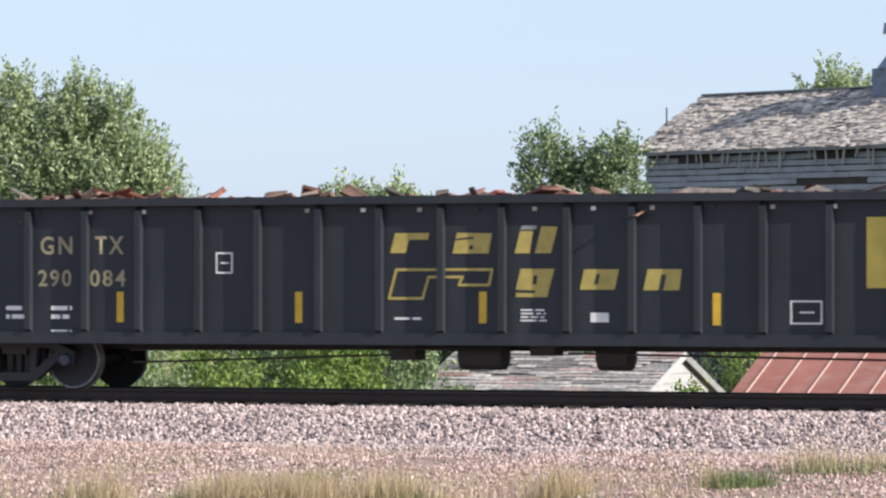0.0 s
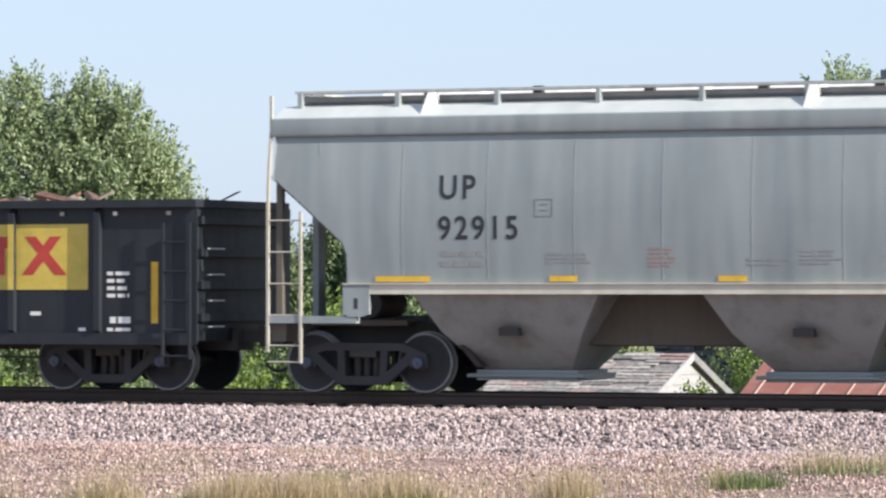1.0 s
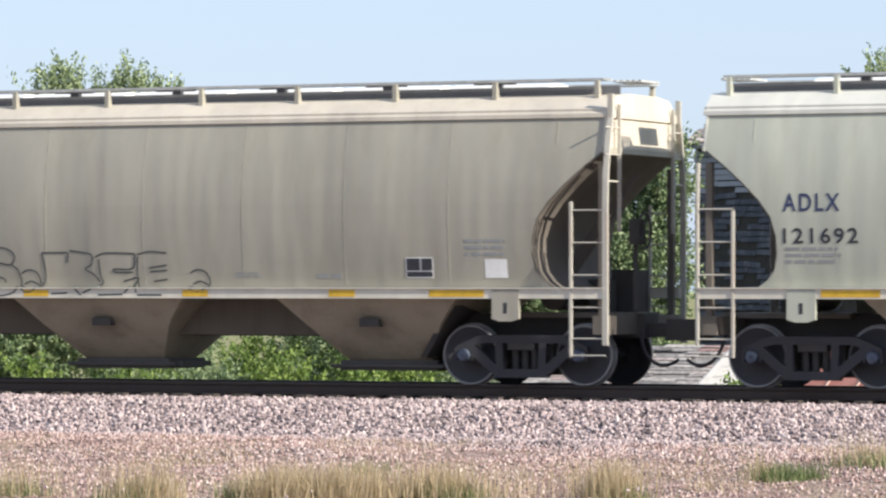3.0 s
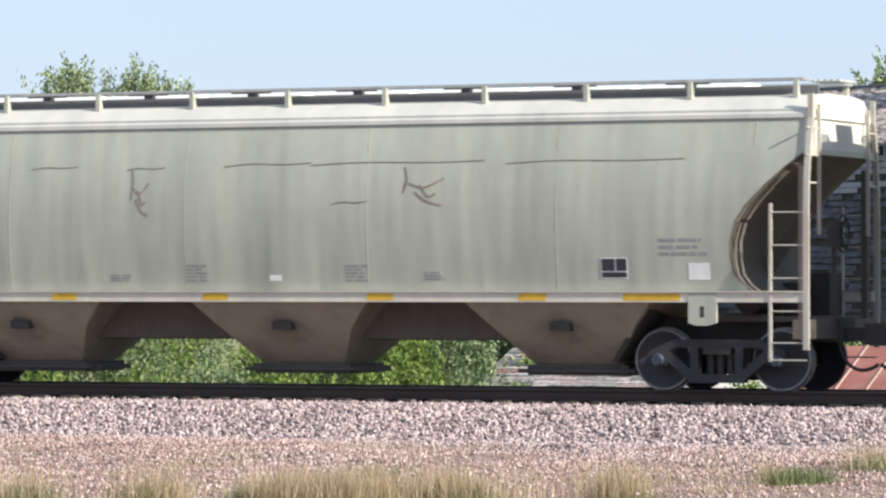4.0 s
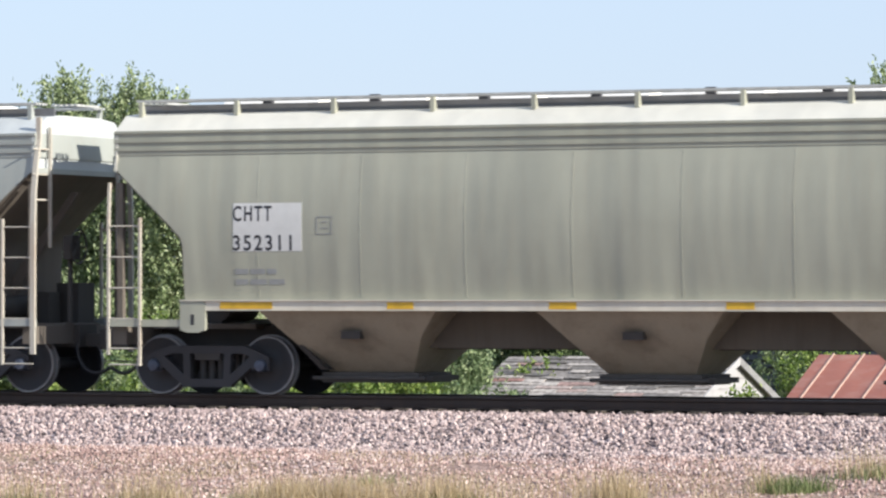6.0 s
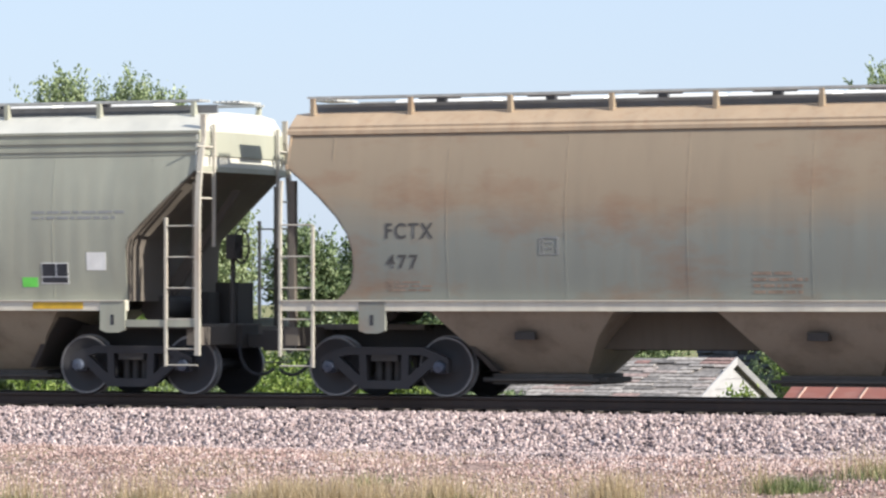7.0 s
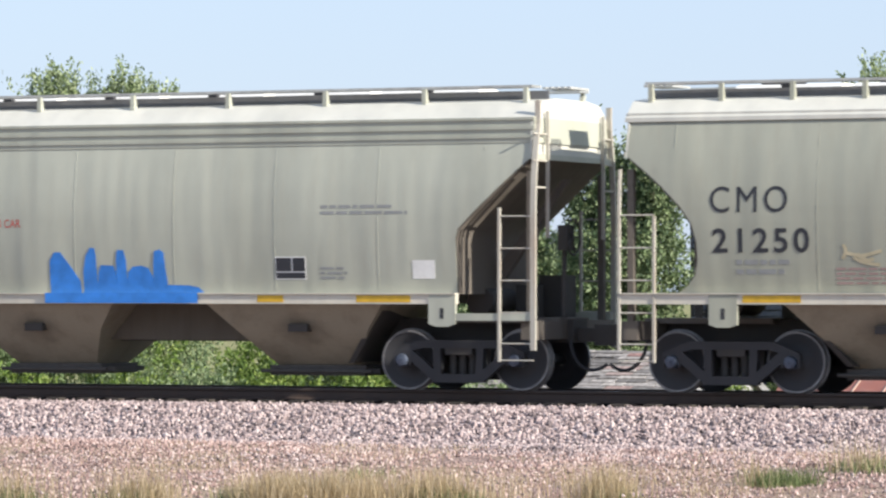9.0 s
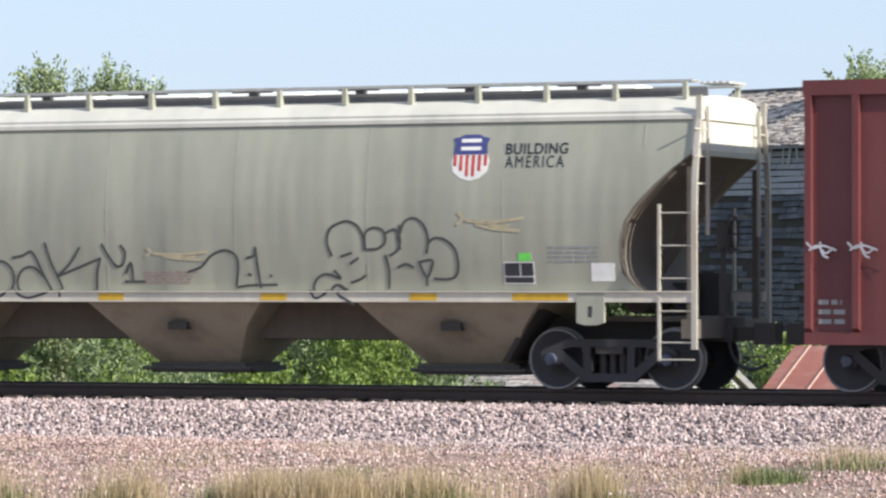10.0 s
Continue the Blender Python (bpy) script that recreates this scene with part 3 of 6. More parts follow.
def hopper(name, style, half, trucks, paint_, bay_paint, label, roof_paint=None, seams=10, strips=True, posts=10):
    """style: a: curved end cut and plain eave; c: ribbed top chord, straight end cut with a slope; u: deep top chord, outside seams."""
    car = empty(name, label, "hopper car", "covered hopper cars of the train")
    roof_paint = roof_paint or paint_
    W = 1.6
    e = half - 0.08
    low = 1.47 if style != "u" else 1.66
    top = {"a": 4.0, "c": 3.72, "u": 3.92}[style]
    # end cut of the side
    if style == "a":
        cut = [(e, 3.5), (e - 0.3, 3.27), (e - 0.58, 3.03), (e - 0.86, 2.75), (e - 1.04, 2.5), (e - 1.12, 2.22), (e - 1.13, 1.96), (e - 1.08, 1.73), (e - 0.96, 1.58), (e - 0.8, low)]
    elif style == "c":
        cut = [(e, 3.5), (e - 0.5, 3.06), (e - 0.95, 2.65), (e - 1.16, 2.44), (e - 1.2, 2.3), (e - 1.2, low)]
    else:
        cut = [(e, 3.26), (e - 0.6, 2.76), (e - 1.15, 2.28), (e - 1.22, 2.1), (e - 1.22, low)]
    T = W - bulge(style, top)   # half width at the eave
    body = Geo()
    # the side bulges a little between eave and sill
    ends = sorted([(z, x) for x, z in cut] + [(top, e)])
    zs = sorted({z for z, _ in ends} | {low + (top - low) * k / 12 for k in range(13)})

    def end_at(z):
        for (za, xa), (zb, xb) in zip(ends, ends[1:]):
            if za <= z <= zb:
                return xa + (xb - xa) * (z - za) / max(zb - za, 1e-6)
        return e
    body.v = [(sx * end_at(z), sy * (W - bulge(style, z)), z) for z in zs for sx, sy in ((-1, -1), (1, -1), (1, 1), (-1, 1))]
    body.f = [(4 * i + k, 4 * i + (k + 1) % 4, 4 * i + 4 + (k + 1) % 4, 4 * i + 4 + k) for i in range(len(zs) - 1) for k in range(4)]
    body.f += [(3, 2, 1, 0), tuple(4 * len(zs) - 4 + k for k in range(4))]
    shell = part("body", body, paint_, car, smooth=25)
    for s in (-1, 1):
        # Thin cover over the end slope, coloured dark for grime and shade.
        rows = [[(s * (x + d), y, z - d * 0.6) for d, y in ((0.005, bulge(style, z) - W + 0.004), (0.02, bulge(style, z) - W + 0.004), (0.02, W - 0.004 - bulge(style, z)), (0.005, W - 0.004 - bulge(style, z)))] for x, z in cut]
        lining = Geo()
        lining.v = [p for r in rows for p in r]
        lining.f = [(4 * i + k, 4 * i + (k + 1) % 4, 4 * i + 4 + (k + 1) % 4, 4 * i + 4 + k) for i in range(len(rows) - 1) for k in range(4)]
        lining.f += [(0, 1, 2, 3), tuple(4 * len(rows) - 4 + k for k in range(4))]
        part("slope_lining", lining, GRIME_SHADE, shell, "sloping end sheet, brown with grime and painted-in shade", smooth=70)
    # weld seams and ribs on the near side
    n = seams
    for i in range(n + 1):
        x = -e + 0.75 + (2 * e - 1.5) * i / n
        zlo = low + 0.05
        for s in (-1, 1):
            if abs(x) > e - 1.2:
                zlo = 3.62
            line = [zlo + (top - 0.05 - zlo) * k / 8 for k in range(9)]
            g = Geo().prism_x([(s * (W - bulge(style, z) - 0.004), z) for z in line] + [(s * (W - bulge(style, z) + 0.003), z) for z in line[::-1]], x - 0.012, x + 0.012)
            part("seam", g, paint_, shell, smooth=0)
    # top chord
    chord = Geo()
    if style == "a":
        chord.prism_x([(-T - 0.035, 4.0), (-T - 0.03, 4.06), (-T + 0.03, 4.13), (T - 0.03, 4.13), (T + 0.03, 4.06), (T + 0.035, 4.0)], -half + 0.02, half - 0.02)
        z_eave, z_roof = 4.13, 4.33
    elif style == "c":
        steps = [(3.72, 0.01), (3.79, 0.01), (3.79, 0.026), (3.835, 0.026), (3.835, 0.005), (3.92, 0.005), (3.92, 0.026), (3.965, 0.026), (3.965, 0.005), (4.06, 0.005), (4.06, 0.026), (4.10, 0.026)]
        chord.prism_x([(-T - o, z) for z, o in steps] + [(T + o, z) for z, o in steps[::-1]], -half + 0.03, half - 0.03)
        z_eave, z_roof = 4.10, 4.36
    else:
        chord.prism_x([(-T - 0.06, 3.9), (-T - 0.075, 3.94), (-T - 0.05, 4.16), (-T, 4.18), (T, 4.18), (T + 0.05, 4.16), (T + 0.075, 3.94), (T + 0.06, 3.9)], -half + 0.02, half - 0.02)
        z_eave, z_roof = 4.18, 4.36
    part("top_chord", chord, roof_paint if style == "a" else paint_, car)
    # roof
    r = Geo().prism_x([(-T, z_eave), (-1.12, z_roof), (-0.62, z_roof + 0.05), (0.62, z_roof + 0.05), (1.12, z_roof), (T, z_eave), (T, z_eave - 0.1), (-T, z_eave - 0.1)], -half + 0.04, half - 0.04)
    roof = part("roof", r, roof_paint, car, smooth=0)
    c = Geo().box(-half + 0.75, half - 0.75, -0.42, 0.42, z_roof, z_roof + 0.16)
    c.box(-half + 0.12, half - 0.12, -0.72, -0.69, z_roof - 0.02, z_roof + 0.17)
    part("hatch_coaming", c, COAMING, roof, "hatch coaming with its shade painted in dark grey", smooth=0)
    for i in range(8):
        x = -half + 1.3 + (2 * half - 2.6) * (i + 0.5) / 8
        h = Geo().prism_x([(-0.46, z_roof + 0.15), (-0.4, z_roof + 0.22), (-0.2, z_roof + 0.25), (0.2, z_roof + 0.25), (0.4, z_roof + 0.22), (0.46, z_roof + 0.15)], x - 0.82, x + 0.82)
        part("hatch_cover", h, WHITE if style != "f" else roof_paint, roof, smooth=20)
        g = Geo().box(x - 0.05, x + 0.1, -0.6, -0.5, z_roof + 0.15, z_roof + (0.285 if i in (1, 4) else 0.225)).tube((x - 0.4, -0.47, z_roof + 0.24), (x + 0.3, -0.47, z_roof + 0.24), 0.012, 6)
        part("hatch_latch", g, TRUCK, roof, "dark hatch latch", smooth=0)
    # running boards with posts
    zw = 4.6
    for s in (-1, 1):
        board = None
        for k in range(4):
            y = s * (1.10 - k * 0.1)
            slat = part("grating_bar" if board else "running_board", Geo().box(-half + 0.22, half - 0.22, y - 0.028, y + 0.028, zw - 0.035, zw), GALV, board or car, "" if board else "galvanised grating walkway", smooth=0)
            board = board or slat
        count = posts
        for i in range(count + 1):
            x = -half + 0.32 + (2 * half - 0.64) * i / count
            p = Geo().prism_x([(s * 1.17, z_eave + 0.14), (s * 1.17, zw - 0.035), (s * 1.11, zw - 0.035), (s * 1.05, z_roof - 0.02)], x - 0.035, x + 0.035)
            part("walkway_post", p, paint_, roof, smooth=0)
    for s in (-1, 1):
        board = None
        for k in range(5):
            slat = part("grating_bar" if board else "running_board", Geo().box(s * (half + 0.06) - 0.03 - s * k * 0.1, s * (half + 0.06) + 0.03 - s * k * 0.1, -0.38, 0.38, zw - 0.035, zw), GALV, board or car, "" if board else "galvanised grating walkway across the end", smooth=0)
            board = board or slat
    if style == "u":
        for x in (-6.0, 0.05, 6.15):
            for s in (-1, 1):
                part("roof_gusset", Geo().prism_x([(s * (T - 0.03), z_eave), (s * 1.14, zw - 0.05), (s * 1.0, zw - 0.05), (s * 1.0, z_eave)], x - 0.02, x + 0.1), WHITE, roof, "white triangular roof gusset", smooth=0)
    # end sheets: the bright upper end and its small details
    for s in (-1, 1):
        ze = cut[0][1] - 0.03
        V = W - bulge(style, ze)
        end = Geo().prism_x([(-V, ze), (V, ze), (T, z_eave), (1.12, z_roof), (0.62, z_roof + 0.05), (-0.62, z_roof + 0.05), (-1.12, z_roof), (-T, z_eave)], s * (e - 0.01), s * (e + 0.02))
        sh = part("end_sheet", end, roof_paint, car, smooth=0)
        part("end_stiffener", Geo().box(s * (e + 0.02) - 0.02, s * (e + 0.02) + 0.06 * (s > 0), -V, V, ze, ze + 0.08), paint_, sh, smooth=0)
        part("end_plate", Geo().box(s * (e + 0.02), s * (e + 0.035), -0.2, 0.1, z_roof - 0.25, z_roof - 0.02), TRUCK, sh, "dark plate under the roof's ridge", smooth=0)
    # side sill
    for s in (-1, 1):
        y0, y1 = sorted((s * (W + 0.03), s * (W - 0.10)))
        g = Geo()
        xs = half - 0.02 if style == "a" else e - 1.18
        g.box(-xs, xs, y0, y1, low - 0.16, low)
        g.box(-xs, xs, min(y0, s * (W + 0.06)), max(y1, s * (W + 0.06)) if s > 0 else y1, low - 0.012, low + 0.006)
        sill = part("side_sill", g, SILL, car, smooth=0)
        if s < 0 and strips:
            for k, x in enumerate((-6.25, -3.65, -1.0, 1.8, 4.3, 6.2)):
                wd = 0.45 if k in (0, 5) else 0.22
                zz = (low - 0.135, low - 0.03) if style != "u" else (low + 0.03, low + 0.11)
                patch("reflector", rect(x - wd, x + wd, *zz), YELLOW, sill, -W - (0.031 if style != "u" else -0.035), "yellow reflective strip")
        # jacking plates by the trucks
        for q in (-1, 1):
            xa = q * (7.0 if style == "a" else e - 1.4)
            j = Geo().prism_y([(xa - 0.22, low - 0.02), (xa + 0.22, low - 0.02), (xa + 0.22, low - 0.46), (xa + 0.1, low - 0.5), (xa - 0.1, low - 0.5), (xa - 0.22, low - 0.46)], s * (W + 0.04), s * (W - 0.02))
            jp = part("jacking_plate", j, paint_, sill, smooth=0)
            part("jack_hole", Geo().box(xa - 0.03, xa + 0.03, s * (W + 0.04) - 0.003, s * (W + 0.04) + 0.003, low - 0.38, low - 0.22), TRUCK, car, "dark slot", smooth=0)
        # end sills and platforms
        if style != "a":
            for q in (-1, 1):
                xa, xb = sorted((q * (e - 1.4), q * (half - 0.0)))
                part("end_platform", Geo().box(xa, xb, y0, y1, 1.06, 1.17), paint_, sill, smooth=0)
    # hopper bays
    for i in (-1, 0, 1):
        xc = i * 4.62
        zt, zb = low - 0.15, 0.36
        rings = [[(sx * hx, sy * hy, z) for sx, sy in ((-1, -1), (1, -1), (1, 1), (-1, 1))] for hx, hy, z in
                 ((0.7, 0.55, zb), (1.13, 1.21, 0.92), (1.5, 1.5, zt))]
        shape = Geo()
        shape.v = [p for ring in rings for p in ring]
        shape.f = [(4 * q + k, 4 * q + (k + 1) % 4, 4 * q + 4 + (k + 1) % 4, 4 * q + 4 + k) for q in range(2) for k in range(4)] + [(3, 2, 1, 0), (8, 9, 10, 11)]
        bay = part("hopper_bay", shape, bay_paint, car, "dirty brown-grey discharge bay", (xc, 0, 0), smooth=40)
        g = Geo().box(-0.82, 0.82, -0.62, 0.62, 0.2, 0.358).tube((-0.95, -0.67, 0.27), (0.95, -0.67, 0.27), 0.03, 8)
        g.box(0.82, 1.0, -0.5, 0.5, 0.23, 0.31)
        part("outlet_gate", g, GATE if style != "u" else GREY_U, bay, "discharge gate", smooth=20)
        part("vibrator_bracket", Geo().box(-0.16, 0.16, -1.34, -1.15, 0.88, 1.0), UNDER, bay, "grimy vibrator bracket", smooth=0)
    for i in (-1, 1):
        xc = i * 2.31
        part("cross_ridge", Geo().prism_y([(xc - 1.25, low - 0.1), (xc + 1.25, low - 0.1), (xc + 1.6, 0.74), (xc - 1.6, 0.74)], -0.62, 0.62), RIDGE, car, smooth=0)
    part("centre_sill", Geo().box(-half - 0.1, half + 0.1, -0.28, 0.28, 0.72, 1.08), UNDER, car, smooth=0)
    for s in (-1, 1):
        # lower slope sheets over the trucks and the end frames
        g = Geo().loft([(s * 6.05, -1.35, low - 0.1), (s * 6.0, 1.35, low - 0.1), (s * 5.25, 0.85, 0.4), (s * 5.25, -0.85, 0.4)],
                       [(s * 6.15, -1.35, low - 0.1), (s * 6.1, 1.35, low - 0.1), (s * 5.35, 0.85, 0.4), (s * 5.35, -0.85, 0.4)])
        part("slope_sheet", g, UNDER, car, smooth=0)
        f = Geo().box(min(s * (half - 0.25), s * half), max(s * (half - 0.25), s * half), -1.5, 1.5, 0.78, 1.06)
        f.box(min(s * 6.6, s * half), max(s * 6.6, s * half), -0.6, 0.6, 1.02, 1.1)
        ef = part("end_frame", f, GRIME_SHADE, car, smooth=0)
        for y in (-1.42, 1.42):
            part("end_post", Geo().box(s * (half - 0.12) - 0.05, s * (half - 0.12) + 0.05, y - 0.05, y + 0.05, 1.0, 3.3), GRIME_SHADE, ef, smooth=0)
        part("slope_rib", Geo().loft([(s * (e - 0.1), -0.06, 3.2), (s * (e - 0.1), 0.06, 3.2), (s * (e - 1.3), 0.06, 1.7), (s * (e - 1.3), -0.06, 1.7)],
                                     [(s * (e + 0.02), -0.06, 3.2), (s * (e + 0.02), 0.06, 3.2), (s * (e - 1.15), 0.06, 1.55), (s * (e - 1.15), -0.06, 1.55)]), GRIME_SHADE, car, smooth=0)
        # brake gear under the slope
        b = Geo().tube((s * 7.3, -0.5, 1.35), (s * 7.3, 0.5, 1.35), 0.22, 14).box(s * 7.75 - 0.15, s * 7.75 + 0.15, 0.2, 0.6, 1.1, 1.6).box(s * 7.95 - 0.2, s * 7.95 + 0.2, 0.75, 1.3, 1.1, 1.75)
        part("brake_cylinder", b, UNDER, car, "dark air reservoir", smooth=40)
        # centre post; brake wheel and its gear box at one end
        if style == "u":
            part("centre_post", Geo().box(s * (half - 0.1) - 0.05, s * (half - 0.1) + 0.05, -0.13, 0.13, 1.06, 3.28), paint_, car, smooth=0)
        if s > 0:
            gear = part("brake_gear_box", Geo().box(half - 0.02, half + 0.12, -0.62, -0.3, 2.12, 2.5).box(half + 0.0, half + 0.05, -0.5, -0.42, 1.1, 2.12), UNDER, car, "dark brake gear box and chain rod", smooth=0)
            wheel = Geo()
            ring = [(half + 0.17, -0.46 + 0.27 * math.cos(a * math.pi / 10), 2.32 + 0.27 * math.sin(a * math.pi / 10)) for a in range(21)]
            for p, q in zip(ring, ring[1:]):
                wheel.tube(p, q, 0.018, 6)
            for a in range(0, 20, 4):
                wheel.tube((half + 0.15, -0.46, 2.32), ring[a], 0.012, 5)
            part("brake_wheel", wheel, UNDER, gear, "dark spoked hand-brake wheel")
        # coupler
        k = Geo().box(min(s * half, s * (half + 0.5)), max(s * half, s * (half + 0.5)), -0.1, 0.1, 0.74, 0.94)
        k.box(s * (half + 0.58) - 0.17, s * (half + 0.58) + 0.17, -0.2, 0.16, 0.68, 1.0)
        part("coupler", k, UNDER, car, "dark knuckle coupler", smooth=0)
        h = Geo()
        ends = [Vector((s * (half + 0.06), -0.3, 0.76)), Vector((s * (half + 0.1), -0.36, 0.34)), Vector((s * (half + 0.42), -0.36, 0.2)), Vector((s * (half + 0.66), -0.3, 0.4))]
        pts = [ends[0] * (1 - u) ** 3 + ends[1] * 3 * u * (1 - u) ** 2 + ends[2] * 3 * u * u * (1 - u) + ends[3] * u ** 3 for u in (i / 12 for i in range(13))]
        for p, q in zip(pts, pts[1:]):
            h.tube(p, q, 0.027, 8)
        part("brake_hose", h, TRUCK, car, "black rubber hose")
        # ladders: on the side at the end, and up the end sheet
        for q in (-1, 1):
            lad = Geo()
            xa, xb = s * (half + 0.0), s * (half - 0.55)
            y = q * (W + 0.02)
            ztop = 4.35 if s > 0 else (4.52 if style == "u" else 3.3)
            q0 = 0.042 if s > 0 else 0.02
            lean = [0.62, 2.7, 3.1, 3.5, 3.8, 4.0, ztop] if ztop > 4.1 else [0.62, 2.7, 3.1, ztop]
            lie = [y - q * (bulge(style, min(z, 4.0)) if z > 2.7 else 0) for z in lean]
            lad.prism_x([(v - 0.025, z) for v, z in zip(lie, lean)] + [(v + 0.025, z) for v, z in zip(lie[::-1], lean[::-1])], xa - q0, xa + q0)
            lr = part("ladder", lad, RUSTBAR, car, "pale worn steel ladder with rust", smooth=0)
            part("stile", Geo().box(xb - 0.02, xb + 0.02, y - 0.025, y + 0.025, 0.45, 2.75 if style != "a" or s > 0 else 2.6), RUSTBAR, lr, smooth=0)
            for z in (0.47, 0.72, 1.18, 1.66, 2.14, 2.62):
                part("rung", Geo().tube((xa, y, z), (xb, y, z), 0.013, 7), RUSTBAR, lr)
            for z in (3.05, 3.45, 3.85) if s > 0 else ():
                part("rung", Geo().tube((xa, y, z), (xa + s * 0.03, y - q * 0.45, z), 0.015, 7), RUSTBAR, lr)
            if s > 0:
                part("stile", Geo().box(xa + 0.0, xa + 0.05, y - q * 0.5 - 0.02, y - q * 0.5 + 0.02, 2.3, 4.2), RUSTBAR, lr, smooth=0)
    for x in trucks:
        add_truck(car, x)
    HOPPERS.append(car)
    return car


# ------------------------------------------------------------------ open gondola
def gondola():
    car = empty("gondola", "black open gondola with gold lettering, loaded with scrap", "gondola car")
    H, W, lo, top = 10.28, 1.55, 0.78, 2.86
    body = part("body", Geo().box(-H + 0.06, H - 0.06, -W + 0.06, W - 0.06, lo + 0.1, lo + 0.25), BLACK, car, smooth=0)
    for s in (-1, 1):
        part("side_sheet", Geo().box(-H, H, min(s * W, s * (W - 0.06)), max(s * W, s * (W - 0.06)), lo, top), BLACK, body, smooth=0)
        part("end_sheet", Geo().box(min(s * H, s * (H - 0.06)), max(s * H, s * (H - 0.06)), -W + 0.06, W - 0.06, lo, top), BLACK, body, smooth=0)
    rim = Geo()
    for s in (-1, 1):
        rim.box(-H - 0.06, H + 0.06, min(s * (W - 0.1), s * (W + 0.12)), max(s * (W - 0.1), s * (W + 0.12)), top - 0.02, top + 0.10)
        rim.box(min(s * (H - 0.1), s * (H + 0.06)), max(s * (H - 0.1), s * (H + 0.06)), -W + 0.1, W - 0.1, top - 0.02, top + 0.10)
    part("top_rail", rim, BLACK, car, smooth=0)
    for s in (-1, 1):
        part("side_sill", Geo().box(-H, H, min(s * W, s * (W + 0.06)), max(s * W, s * (W + 0.06)), lo - 0.06, lo + 0.12), BLACK, car, smooth=0)
    posts = [-9.2, -7.98, -6.98, -6.05, -5.02, -4.01, -2.99, -1.98, -0.97, 0.02, 1.06, 2.08, 3.11, 4.11, 5.12, 6.10, 7.10, 8.61]
    for x in posts:
        for s in (-1, 1):
            p = Geo().prism_x([(s * W, lo + 0.1), (s * (W + 0.1), lo + 0.16), (s * (W + 0.1), top - 0.1), (s * W, top - 0.02)], x - 0.05, x + 0.05)
            part("side_post", p, BLACK, body, smooth=0)
    for e in (-1, 1):
        for s in (-1, 1):
            part("corner_post", Geo().box(e * H - 0.06, e * H + 0.06, s * W - 0.06, s * W + 0.1 * s + 0.06, lo - 0.05, top), BLACK, body, smooth=0)
        for k in range(4):
            z = lo + 0.3 + k * 0.5
            part("end_rib", Geo().box(min(e * H, e * (H + 0.09)), max(e * H, e * (H + 0.09)), -W + 0.05, W - 0.05, z, z + 0.12), BLACK, body, smooth=0)
        k = Geo().box(min(e * H, e * (H + 0.5)), max(e * H, e * (H + 0.5)), -0.1, 0.1, 0.74, 0.94)
        k.box(e * (H + 0.6) - 0.17, e * (H + 0.6) + 0.17, -0.2, 0.16, 0.68, 1.0)
        part("coupler", k, UNDER, car, "dark knuckle coupler", smooth=0)
        lad = part("ladder", Geo().box(e * (H - 0.04) - 0.02, e * (H - 0.04) + 0.02, -W - 0.14, -W - 0.1, 0.5, 2.6).box(e * (H - 0.5) - 0.02, e * (H - 0.5) + 0.02, -W - 0.14, -W - 0.1, 0.5, 2.6), BLACK, car, smooth=0)
        for z in (0.55, 0.95, 1.4, 1.85, 2.3):
            part("rung", Geo().tube((e * (H - 0.04), -W - 0.12, z), (e * (H - 0.5), -W - 0.12, z), 0.016, 6), BLACK, lad)
        for z in (1.0, 1.4, 1.8, 2.2):
            part("end_grab", Geo().tube((e * (H + 0.12), -W + 0.2, z), (e * (H + 0.12), -W + 0.75, z), 0.016, 6), GALV, lad)
    for i in range(22):
        x = -9.7 + i * 0.93
        part("tie_loop", Geo().box(x - 0.035, x + 0.035, -W - 0.03, -W, top - 0.14, top - 0.08), (WHITE, RUSTBAR, TRUCK, RUSTBAR)[(i * 7) % 4], body, "pale lashing loop", smooth=0)
    part("centre_sill", Geo().box(-H - 0.1, H + 0.1, -0.28, 0.28, 0.62, 0.98), UNDER, car, smooth=0)
    part("reservoir", Geo().tube((-1.0, -0.7, 0.55), (-0.3, -0.7, 0.55), 0.21, 16), UNDER, car, "dark air reservoir", smooth=40)
    part("reservoir", Geo().tube((1.2, -0.6, 0.56), (1.7, -0.6, 0.56), 0.22, 16), UNDER, car, "dark air reservoir", smooth=40)
    part("brake_valve", Geo().box(-2.1, -1.7, -0.9, -0.5, 0.48, 0.75), UNDER, car, smooth=0)
    part("brake_valve", Geo().box(0.2, 0.6, -0.95, -0.6, 0.56, 0.75), UNDER, car, smooth=0)
    rod = Geo().tube((-6.5, -1.0, 0.62), (-1.0, -0.9, 0.66), 0.018, 6).tube((-6.5, -0.9, 0.42), (-1.6, -0.8, 0.58), 0.018, 6).tube((0.8, -0.9, 0.6), (7.6, -0.9, 0.5), 0.018, 6)
    part("brake_rod", rod, UNDER, car)
    for x in (-8.52, 8.52):
        add_truck(car, x)
    # lettering: reporting mark, number, emblem shapes
    y = -W - 0.004
    words("GN", -7.79, -7.23, 2.10, 2.38, TAN, car, y)
    words("TX", -6.83, -6.33, 2.10, 2.38, TAN, car, y)
    words("290", -7.83, -7.25, 1.60, 1.86, TAN, car, y)
    words("084", -6.92, -6.30, 1.60, 1.86, TAN, car, y)
